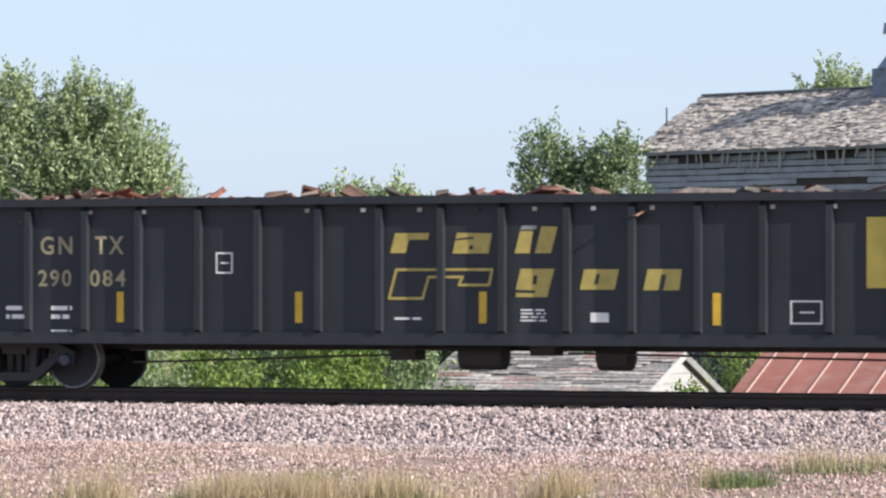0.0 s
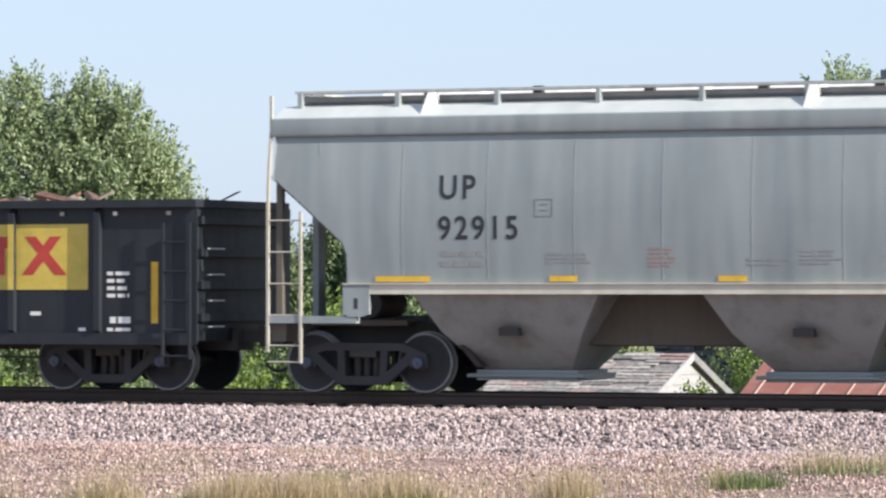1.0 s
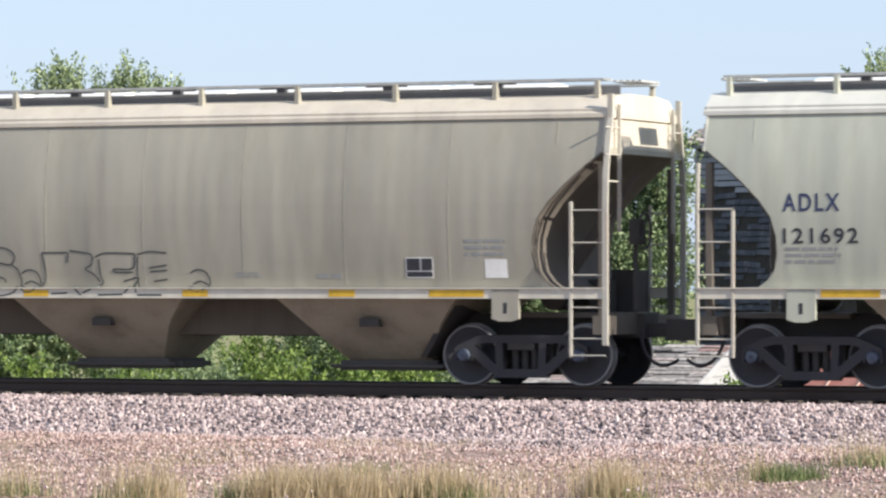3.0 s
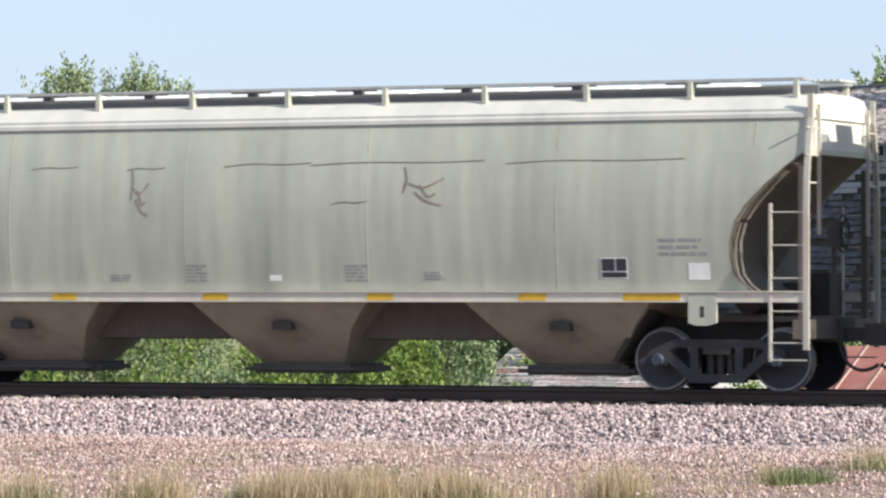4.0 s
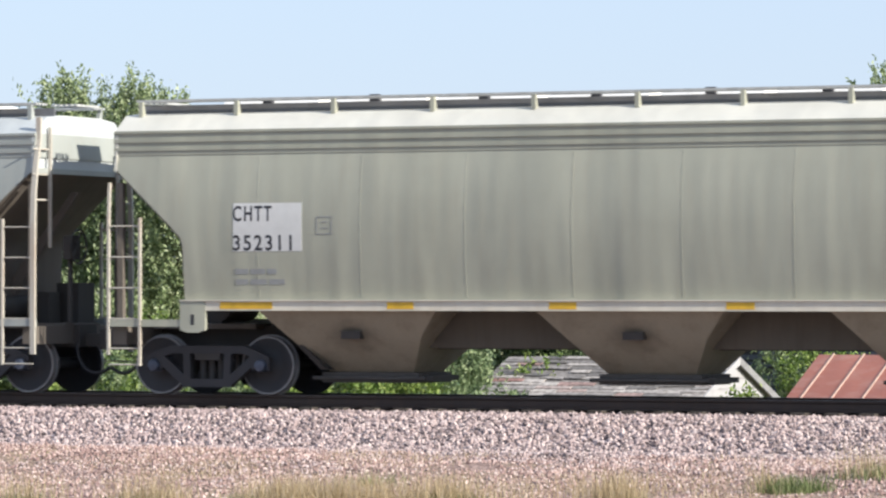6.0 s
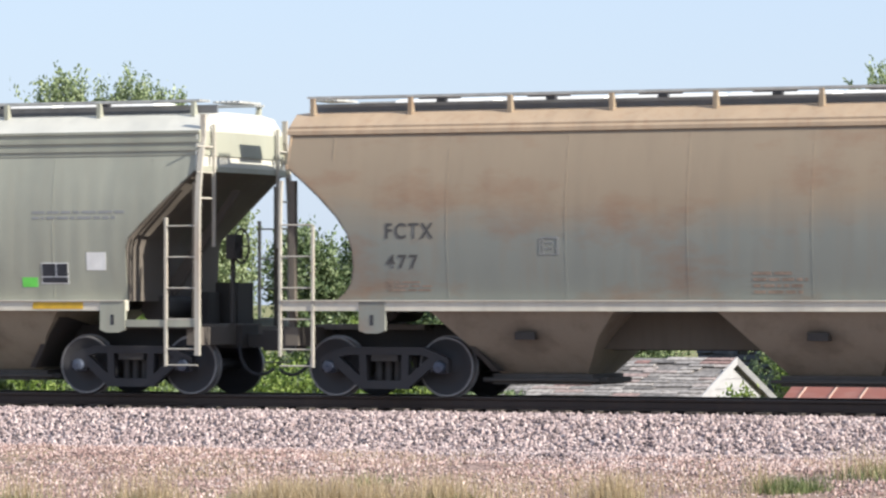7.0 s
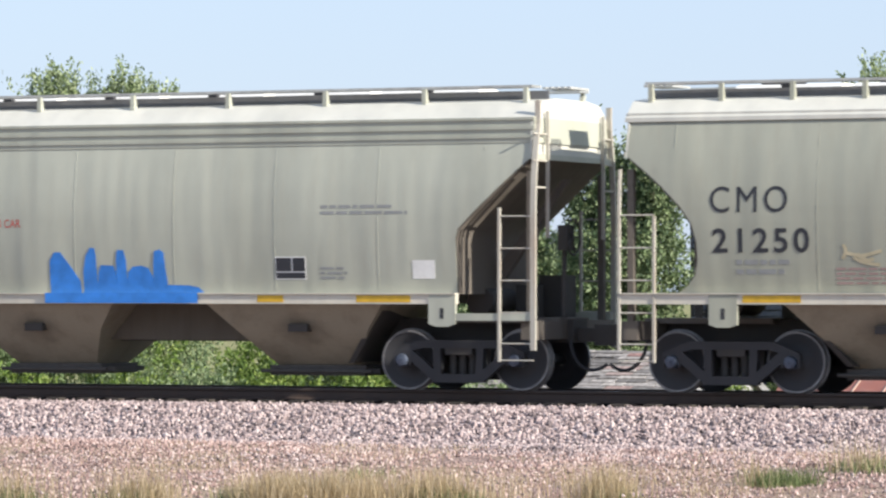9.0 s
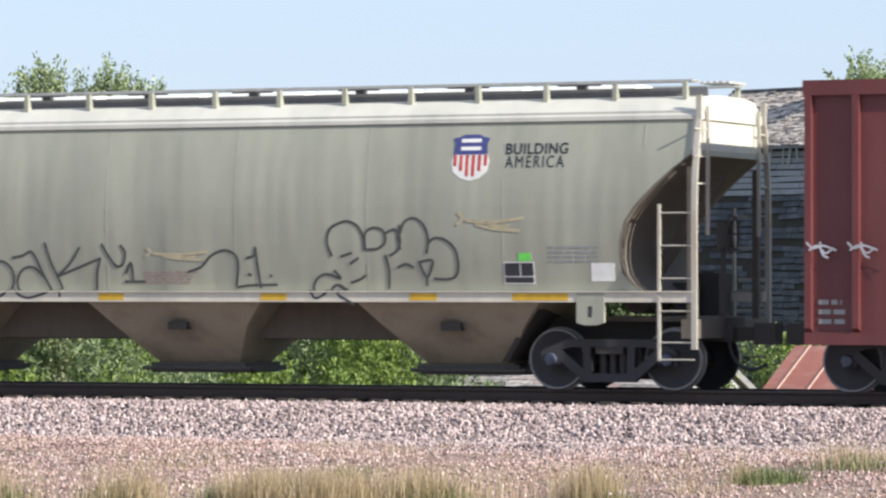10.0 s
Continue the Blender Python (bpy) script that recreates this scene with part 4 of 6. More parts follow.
    # slanted gold letters, their dark counters, and the outlined sign below
    gold = [[(-1.82, 2.1), (-1.57, 2.1), (-1.51, 2.3), (-1.2, 2.3), (-1.18, 2.4), (-1.74, 2.4)], [(-0.8, 2.09), (-0.22, 2.09), (-0.16, 2.39), (-0.73, 2.4)], [(0.2, 2.09), (0.44, 2.09), (0.5, 2.42), (0.29, 2.42)], [(0.53, 2.09), (0.78, 2.09), (0.89, 2.48), (0.63, 2.49)], [(0.22, 1.44), (0.72, 1.44), (0.84, 1.86), (0.3, 1.86), (0.22, 1.56)], [(1.24, 1.55), (1.79, 1.55), (1.86, 1.85), (1.31, 1.85)], [(2.24, 1.54), (2.8, 1.54), (2.84, 1.85), (2.31, 1.85)]]
    for poly in gold:
        patch("emblem_letter", poly, GOLD, car, y, "slanted gold letter")
    for poly in [[(-0.77, 2.29), (-0.46, 2.31), (-0.46, 2.34), (-0.77, 2.31)], [(-0.53, 2.15), (-0.47, 2.15), (-0.46, 2.21), (-0.52, 2.21)], [(0.49, 1.63), (0.55, 1.63), (0.57, 1.76), (0.51, 1.76)], [(0.21, 1.51), (0.53, 1.5), (0.53, 1.54), (0.21, 1.55)], [(1.47, 1.63), (1.53, 1.63), (1.56, 1.78), (1.51, 1.78)], [(2.48, 1.53), (2.55, 1.53), (2.6, 1.77), (2.53, 1.77)]]:
        patch("emblem_counter", poly, BLACK, car, y - 0.0035, "dark slot in a gold letter")
    patch("emblem_dot", [(0.29, 2.44), (0.54, 2.44), (0.56, 2.5), (0.32, 2.5)], SMALL, car, y, "grey dot of a letter")
    sign = [(-1.84, 1.42), (-1.72, 1.85), (-0.16, 1.85), (-0.21, 1.62), (-0.7, 1.62), (-0.64, 1.74), (-1.19, 1.74), (-1.29, 1.42), (-1.84, 1.42)]
    for p, q in zip(sign, sign[1:]):
        strokes("emblem_outline", [[p, q]], 0.04, GOLD, car, y, "gold outlined emblem")
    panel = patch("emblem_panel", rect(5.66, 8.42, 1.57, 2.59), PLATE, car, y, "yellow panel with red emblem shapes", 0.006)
    for x in (6.10, 7.10):
        patch("emblem_post", rect(x - 0.051, x + 0.051, 1.57, 2.59), PLATE, panel, -W - 0.1, "yellow painted post face")
    for poly in (rect(6.02, 7.15, 2.22, 2.40), rect(6.22, 6.42, 1.8, 2.22), rect(6.75, 6.95, 1.8, 2.22), [(7.25, 1.8), (7.45, 1.8), (7.95, 2.4), (7.75, 2.4)], [(7.3, 2.4), (7.5, 2.4), (8.05, 1.8), (7.83, 1.8)]):
        patch("emblem_shape", poly, RED, panel, y - 0.0065, "red emblem shape")
    for x, z0, z1 in ((-6.39, 1.05, 1.52), (-3.34, 1.05, 1.52), (-0.31, 1.05, 1.52), (3.38, 1.03, 1.5), (6.43, 1.04, 1.5), (9.58, 1.05, 2.0)):
        patch("reflector", rect(x - 0.06, x + 0.06, z0, z1), YELLOW, car, y, "yellow reflective strip")
    for x0, x1, z0, z1, rows in ((-8.4, -8.0, 1.1, 1.3, 2), (-7.6, -7.2, 1.1, 1.3, 2), (0.3, 0.77, 1.08, 1.26, 4), (-1.75, -1.25, 1.1, 1.135, 1), (8.75, 9.15, 1.45, 1.85, 4), (8.8, 9.2, 1.05, 1.15, 1), (8.75, 9.2, 0.82, 0.98, 2), (8.25, 8.38, 0.82, 0.98, 2), (7.4, 7.65, 1.17, 1.23, 1), (-7.6, -7.2, 0.9, 0.93, 1), (-1.51, -1.19, 0.8, 0.83, 1), (-0.82, -0.57, 0.8, 0.83, 1)):
        bars("stencilling", x0, x1, z0, z1, rows, WHITE, car, y, int(x0 * 10))
    patch("notice", rect(1.41, 1.7, 1.07, 1.21), WHITE, car, y, "small white notice")
    for x, z, w, h in ((-4.6, 1.96, 0.13, 0.15), (4.75, 1.22, 0.23, 0.16)):
        strokes("box_marking", [[(x - w, z - h), (x + w, z - h)], [(x + w, z - h), (x + w, z + h)], [(x + w, z + h), (x - w, z + h)], [(x - w, z + h), (x - w, z - h)], [(x - w * 0.4, z), (x + w * 0.5, z)]], 0.025, WHITE, car, y, "white outlined inspection box")
    # scrap
    rnd = random.Random(5)
    for i in range(210):
        x, yy = rnd.uniform(-H + 0.4, H - 0.5), rnd.uniform(-1.25, 1.3)
        if x > 8.0 and rnd.random() < 0.7:
            continue
        s = Geo()
        L, w, h = rnd.uniform(0.12, 0.6), rnd.uniform(0.03, 0.2), rnd.uniform(0.008, 0.035)
        m = Matrix.Translation((x, yy, 2.85 + rnd.uniform(-0.05, 0.14))) @ Euler((rnd.uniform(-0.5, 0.5), rnd.uniform(-0.5, 0.5), rnd.uniform(0, 3))).to_matrix().to_4x4()
        s.loft([m @ Vector(p) for p in ((-L, -w, -h), (L * 0.9, -w * 0.8, -h), (L, w, -h), (-L * 0.8, w, -h))], [m @ Vector(p) for p in ((-L, -w, h), (L * 0.8, -w, h * 1.5), (L, w * 0.7, h), (-L * 0.9, w, h))])
        part("scrap_piece", s, SCRAP, car, smooth=0)
    fill = Geo()
    fill.prism_x([(-1.45, 1.0), (1.45, 1.0), (1.45, 2.7), (0, 2.84), (-1.45, 2.7)], -H + 0.1, H - 0.1)
    part("scrap_heap", fill, SCRAP, car, "rust-red heap of scrap metal", smooth=0)
    return car


# ------------------------------------------------------------------ tall red car at the tail
def red_car():
    car = empty("red_car", "tall red ribbed freight car with white spray marks", "freight car")
    H, W, lo, top = 8.5, 1.55, 0.78, 4.42
    body = part("body", Geo().box(-H, H, -W, W, lo, top), REDBROWN, car, smooth=0)
    part("top_chord", Geo().box(-H - 0.02, H + 0.02, -W - 0.09, W + 0.09, top - 0.12, top + 0.1), REDBROWN, car, smooth=0)
    for s in (-1, 1):
        part("side_sill", Geo().box(-H, H, min(s * W, s * (W + 0.07)), max(s * W, s * (W + 0.07)), lo - 0.08, lo + 0.1), REDBROWN, car, smooth=0)
        for i in range(17):
            x = -H + 0.06 + i * (2 * H - 0.12) / 16 if i else -H + 0.06
            x = x if i != 1 else -H + 0.78
            part("side_post", Geo().prism_x([(s * W, lo + 0.1), (s * (W + 0.1), lo + 0.16), (s * (W + 0.1), top - 0.12), (s * W, top - 0.12)], x - 0.05, x + 0.05), REDBROWN, body, smooth=0)
    for e in (-1, 1):
        k = Geo().box(min(e * H, e * (H + 0.5)), max(e * H, e * (H + 0.5)), -0.1, 0.1, 0.74, 0.94).box(e * (H + 0.6) - 0.17, e * (H + 0.6) + 0.17, -0.2, 0.16, 0.68, 1.0)
        part("coupler", k, UNDER, car, "dark knuckle coupler", smooth=0)
    part("centre_sill", Geo().box(-H - 0.1, H + 0.1, -0.28, 0.28, 0.6, 0.95), UNDER, car, smooth=0)
    rnd = random.Random(4)
    for k in range(3):
        x0 = -8.45 + k * 0.62
        strokes("spray_mark", [[(0, 0.5), (0.12, 0.35), (0.3, 0.42), (0.55, 0.3)], [(0.05, 0.3), (0.2, 0.42), (0.35, 0.22), (0.5, 0.35)], [(0.25, 0.5), (0.3, 0.2), (0.4, 0.1)]], 0.03, SPRAY_WHITE, car, -W - 0.11, "white spray marks", x0, 1.9, 0.8, 0.55)
    bars("stencilling", -8.3, -7.9, 1.0, 1.35, 3, SMALL, car, -W - 0.01, 9)
    for x in (-7.1, 7.1):
        add_truck(car, x)
    return car


# ------------------------------------------------------------------ plants
def quads(name, centre, along, across, mat):
    """Pointed leaves as two-triangle cards bent along the middle, joined."""
    k = len(centre)
    fold = np.cross(along, across)
    fold *= 0.25 * np.linalg.norm(across, axis=1, keepdims=True) / np.maximum(np.linalg.norm(fold, axis=1, keepdims=True), 1e-9)
    vs = np.stack([centre - along, centre + across + fold, centre + along, centre - across + fold], 1).reshape(-1, 3)
    base = np.arange(k)[:, None] * 4
    fs = np.concatenate([base + np.array([[0, 1, 2]]), base + np.array([[0, 2, 3]])]).tolist()
    me = bpy.data.meshes.new(name)
    me.from_pydata(vs, [], fs)
    me.materials.append(mat)
    return me


def crown_mesh(lobes, count, size, mat, seed, upright=0.5):
    """Leaves gathered in sprigs on the lobes' outer parts; lobes: x, y, z, radius, height."""
    rng = np.random.default_rng(seed)
    vol = np.array([r * h for *_, r, h in lobes])
    per = 14
    pick = rng.choice(len(lobes), count // per, p=vol / vol.sum())
    L = np.array(lobes)[pick]
    d = rng.normal(size=(len(pick), 3))
    d /= np.linalg.norm(d, axis=1, keepdims=True)
    rad = rng.uniform(0.35, 1.0, len(pick)) ** 0.6 * (rng.uniform(0.8, 1.08, len(pick)) + 0.25 * (rng.random(len(pick)) > 0.93) * rng.random(len(pick)))
    c = L[:, :3] + d * rad[:, None] * L[:, [3, 3, 4]]
    sprig = d * 0.7 + np.array([0, 0, upright]) + rng.normal(size=d.shape) * 0.3
    sprig /= np.linalg.norm(sprig, axis=1, keepdims=True)
    step = np.linspace(-1, 1.3, per)
    centre = c[:, None] + sprig[:, None] * (step[None, :, None] * size * 2.6) + rng.normal(size=(len(pick), per, 3)) * size * 0.75
    centre = centre.reshape(-1, 3)
    along = np.repeat(sprig, per, 0) * 0.7 + rng.normal(size=centre.shape) * 0.75
    along /= np.linalg.norm(along, axis=1, keepdims=True)
    across = np.cross(along, rng.normal(size=centre.shape))
    across /= np.maximum(np.linalg.norm(across, axis=1, keepdims=True), 1e-6)
    s = size * rng.uniform(0.6, 1.3, (len(centre), 1))
    return quads("crown", centre, along * s, across * s * 0.42, mat)


def tree(name, at, lobes, count, size, mat, seed, label, upright=0.5, trunk=0.22):
    t = empty(name, label, "tree", at=at)
    part("crown", crown_mesh(lobes, count, size, mat, seed, upright), mat, t)
    rnd = random.Random(seed)
    stem = Geo()
    z1 = min(l[2] for l in lobes)
    path = [Vector((0, 0, -0.1)), Vector((rnd.uniform(-0.1, 0.1), 0, z1 * 0.5)), Vector((rnd.uniform(-0.2, 0.2), rnd.uniform(-0.2, 0.2), z1))]
    stem.tube(path[0], path[1], trunk, 9, trunk * 0.8).tube(path[1], path[2], trunk * 0.8, 9, trunk * 0.6)
    part("trunk", stem, BARK, t)
    for l in lobes:
        for k in range(3):
            limb = Geo()
            a = path[2] + Vector((0, 0, rnd.uniform(-0.4, 0)))
            mid = a.lerp(Vector(l[:3]), 0.6) + Vector((rnd.uniform(-0.2, 0.2), rnd.uniform(-0.2, 0.2), 0.1))
            tip = Vector(l[:3]) + Vector((rnd.uniform(-0.45, 0.45) * l[3], rnd.uniform(-0.45, 0.45) * l[3], rnd.uniform(-0.1, 0.35) * l[4]))
            limb.tube(a, mid, trunk * 0.4, 6, trunk * 0.25).tube(mid, tip, trunk * 0.25, 6, trunk * 0.06)
            part("limb", limb, BARK, t)
    return t


def blades(name, xy, height, width, mat, seed, lean=0.35):
    """Grass blades: narrow bent triangles on the ground, joined."""
    rng = np.random.default_rng(seed)
    k = len(xy)
    z = np.array([max(ground_height(y), bed_height(y) if -4.35 < y < 4.3 else -9) for _, y in xy]) - 0.12
    ang = rng.uniform(0, 2 * math.pi, k)
    d = np.stack([np.cos(ang), np.sin(ang), np.zeros(k)], 1)
    h = height * rng.uniform(0.55, 1.15, k)
    w = np.cross(d, [0, 0, 1.0]) * (width * rng.uniform(0.6, 1.3, k))[:, None]
    foot = np.column_stack([xy, z])
    bend = d * (h * rng.uniform(0.02, lean, k))[:, None]
    mid = foot + bend * 0.35 + np.stack([0 * h, 0 * h, h * 0.6], 1)
    tip = foot + bend + np.stack([0 * h, 0 * h, h], 1)
    vs = np.stack([foot - w, foot + w, mid + w * 0.8, mid - w * 0.8, tip], 1).reshape(-1, 3)
    b = np.arange(k)[:, None] * 5
    fs = (b + np.array([[0, 1, 2]])).tolist() + (b + np.array([[0, 2, 3]])).tolist() + (b + np.array([[3, 2, 4]])).tolist()
    me = bpy.data.meshes.new(name)
    me.from_pydata(vs, [], fs)
    me.materials.append(mat)
    return me


def build_plants():
    rng = np.random.default_rng(11)
    # dry verge before the track: clumps along a broken band, thin between
    dry, green, tall = [], [], []
    for _ in range(300):
        x, y = rng.uniform(-3.5, 10.5), rng.uniform(-14, -5.2)
        keep = noise.noise((x * 0.5, y * 0.3, 7)) + (0.12 if 0 < x < 6.5 else -0.15) + (0.2 if y < -8.5 else -0.3)
        if keep < 0.5:
            continue
        k = rng.integers(35, 110)
        r = rng.uniform(0.12, 0.4)
        pts = np.column_stack([x + rng.normal(size=k) * r, y + rng.normal(size=k) * r])
        (green if rng.random() < 0.1 else dry).append(pts)
    # known tussocks
    for x, y, r, k, kind in ((-1.9, -12.6, 0.3, 420, "m"), (-0.15, -12.7, 0.22, 420, "m"), (0.2, -12.6, 0.18, 240, "d"), (1.35, -12.5, 0.16, 420, "g"), (1.7, -12.6, 0.25, 420, "d"), (2.05, -12.5, 0.3, 560, "d"), (2.55, -12.4, 0.3, 560, "d"), (3.05, -12.2, 0.25, 480, "d"),
                             (3.6, -11.8, 0.2, 520, "m"), (3.85, -11.8, 0.22, 520, "m"), (5.65, -11.1, 0.22, 420, "d"), (5.85, -11.2, 0.2, 300, "m"), (4.7, -11.6, 0.5, 160, "d"), (6.8, -8.8, 0.12, 130, "m"), (7.1, -8.75, 0.15, 360, "g"), (7.35, -8.5, 0.13, 190, "g"), (7.5, -6.7, 0.25, 220, "m"), (7.95, -6.6, 0.3, 200, "g"), (8.4, -6.5, 0.35, 240, "m")):
        k = int(k * 1.3)
        pts = np.column_stack([x + rng.normal(size=k) * r, y + rng.normal(size=k) * r])
        if kind == "d":
            tall.append(pts)
        elif kind == "g":
            green.append(pts)
        else:
            tall.append(pts[: k // 2])
            green.append(pts[k // 2:])
    thin = np.column_stack([rng.uniform(-8, 11, 24000), -4.2 - rng.exponential(4.2, 24000)])
    thin = thin[[noise.noise((a * 0.7, b * 0.45, 13)) > 0.05 for a, b in thin]]
    thin = thin[thin[:, 1] > -17]
    tagged(new("dry_grass", blades("dry_grass", np.concatenate(dry), 0.34, 0.0042, DRY, 1, 0.7)), "golden dry grass tufts on the verge", "grass", kind="stuff")
    tagged(new("grass_tussocks", blades("grass_tussocks", np.concatenate(tall), 0.62, 0.0045, DRY, 6, 0.6)), "tall straw-coloured grass tussocks on the verge", "grass", kind="stuff")
    tagged(new("green_grass", blades("green_grass", np.concatenate(green), 0.36, 0.0065, GREENISH, 2, 0.8)), "green tufts among the dry grass", "grass", kind="stuff")
    tagged(new("thin_grass", blades("thin_grass", thin, 0.24, 0.0033, DRY, 3, 0.7)), "sparse dry stalks in gravel", "grass", kind="stuff")
    # tall weeds on the far shoulder and bank
    far = np.column_stack([rng.uniform(-24, 6, 16000), rng.uniform(4.0, 9.5, 16000)])
    tagged(new("weeds", blades("weeds", far, 0.75, 0.012, LEAF_WEED, 4)), "tall green weeds and grass behind the track", "weeds", kind="stuff")
    seedy = np.column_stack([rng.uniform(-24, 6, 3500), rng.uniform(4.0, 7.0, 3500)])
    tagged(new("seed_grass", blades("seed_grass", seedy, 0.72, 0.007, DRY, 5)), "pale seeding grass behind the track", "grass", kind="stuff")
    # bushes behind the track
    for i, (x, y, h, r) in enumerate(((-21.5, 14, 3.4, 1.0), (-19.6, 15, 3.0, 0.8), (-17.3, 13.5, 3.6, 1.1), (-15.6, 13, 3.8, 1.0), (-14.0, 14, 3.9, 1.0), (-12.6, 13, 4.3, 0.9), (-11.6, 14.5, 4.6, 0.9), (-23.5, 15, 4.0, 1.2), (-3.9, 24.5, 3.7, 0.9), (-22.8, 18, 3.3, 1.2), (-18.5, 18, 3.2, 1.2), (-16.2, 19, 3.5, 1.3), (-13.4, 18, 3.4, 1.2), (-10.8, 19, 3.3, 1.1), (-20.4, 11.5, 2.3, 0.9), (-16.6, 11, 2.4, 0.9), (-14.8, 11.3, 2.6, 0.9), (-12.2, 11, 2.4, 0.8), (-9.6, 12, 2.4, 0.7), (-24.6, 12, 2.6, 1.0), (-1.5, 13.0, 2.5, 0.5), (-4.9, 25.5, 3.8, 0.9), (-3.1, 23.2, 3.5, 0.7), (-7.0, 12.5, 2.4, 0.5), (-5.6, 12.0, 2.3, 0.4))):
        x = x if x > -9 else -6.2 + (x + 9) * 0.63
        z = ground_height(y)
        rnd = random.Random(50 + i)
        lobes = [(rnd.uniform(-0.5, 0.5) * r, rnd.uniform(-0.4, 0.4) * r, h * q, r * rnd.uniform(0.7, 1.0), h * 0.32) for q in (0.3, 0.5, 0.68)]
        tree("bush", (x, y, z), lobes, 6500, 0.058, LEAF_WEED if i % 3 else LEAF_DARK, 60 + i, "leafy green bush on the bank behind the track", 0.6, 0.06)
    tree("tree", (-20.1, 24.1, -3.05), [(-1.2, 0, 6.8, 1.9, 2.6), (0.4, 0.2, 6.4, 1.9, 2.5), (1.7, -0.3, 5.9, 1.5, 2.4), (-2.4, 0.3, 5.6, 1.5, 2.5), (0.4, -0.6, 3.8, 2.4, 1.8), (2.3, 0.2, 5.1, 0.9, 1.7), (1.8, 0, 6.8, 0.75, 1.2), (-1.6, 0, 8.6, 0.7, 1.1), (0.2, 0, 8.6, 0.7, 1.0), (1.2, 0, 8.3, 0.5, 1.0)], 120000, 0.062, LEAF, 21, "broad bushy tree with grey-green leaves", 0.9, 0.25)
    tree("tree", (-26.4, 54.1, -3.0), [(-0.6, 0, 6.4, 1.2, 1.5), (0.7, 0, 6.5, 1.1, 1.4), (0, 0, 4.6, 2.1, 1.8), (2.0, 0, 5.2, 1.3, 1.9), (-1.6, 0, 5.0, 1.0, 1.6)], 42000, 0.085, LEAF, 22, "round-topped green tree in the distance", 0.6)
    tree("tree", (-9.5, 27.9, -3.0), [(-0.75, 0, 7.0, 0.75, 1.3), (0.1, 0.2, 6.4, 0.85, 1.5), (0.95, 0, 7.0, 0.75, 1.2), (-0.3, -0.2, 4.9, 1.25, 1.5), (0.7, 0, 4.9, 1.0, 1.5), (0, 0, 3.0, 1.5, 1.4)], 48000, 0.064, LEAF_DARK, 23, "dark green tree beside the old barn", 0.5)
    tree("tree", (-16.7, 69.2, -3.0), [(0, 0, 10.2, 1.5, 1.6), (-0.9, 0, 9.4, 1.2, 1.4), (1.0, 0, 9.6, 1.2, 1.5), (0, 0, 7.5, 2.2, 2.2)], 34000, 0.09, LEAF, 24, "green tree rising behind the barn's ridge", 0.6)
    for i, (x, y, h) in enumerate(((-17.2, 28.5, 6.3), (-15.6, 29.5, 6.5), (-14.1, 29.0, 6.4), (-12.7, 30.5, 6.6), (-11.4, 31.5, 6.3))):
        rnd = random.Random(200 + i)
        lobes = [(rnd.uniform(-0.5, 0.5), rnd.uniform(-0.4, 0.4), h - 1.3, 1.0, 1.2), (rnd.uniform(-0.6, 0.6), 0, h - 2.4, 1.25, 1.4), (0, 0, h - 4.0, 1.3, 1.5)]
        # The dark leaf colour gives this row its shaded look.
        tree("tree", (x, y, -3.0), lobes, 28000, 0.07, LEAF_DARK, 210 + i, "green tree in a row behind the track", 0.5, 0.12)
    tree("tree", (-22.5, 21.5, -2.9), [(0, 0, 3.2, 1.6, 1.6), (1.2, 0.2, 2.6, 1.2, 1.3)], 12000, 0.085, LEAF_DARK, 25, "dark shady tree at the foot of the bank", 0.4)


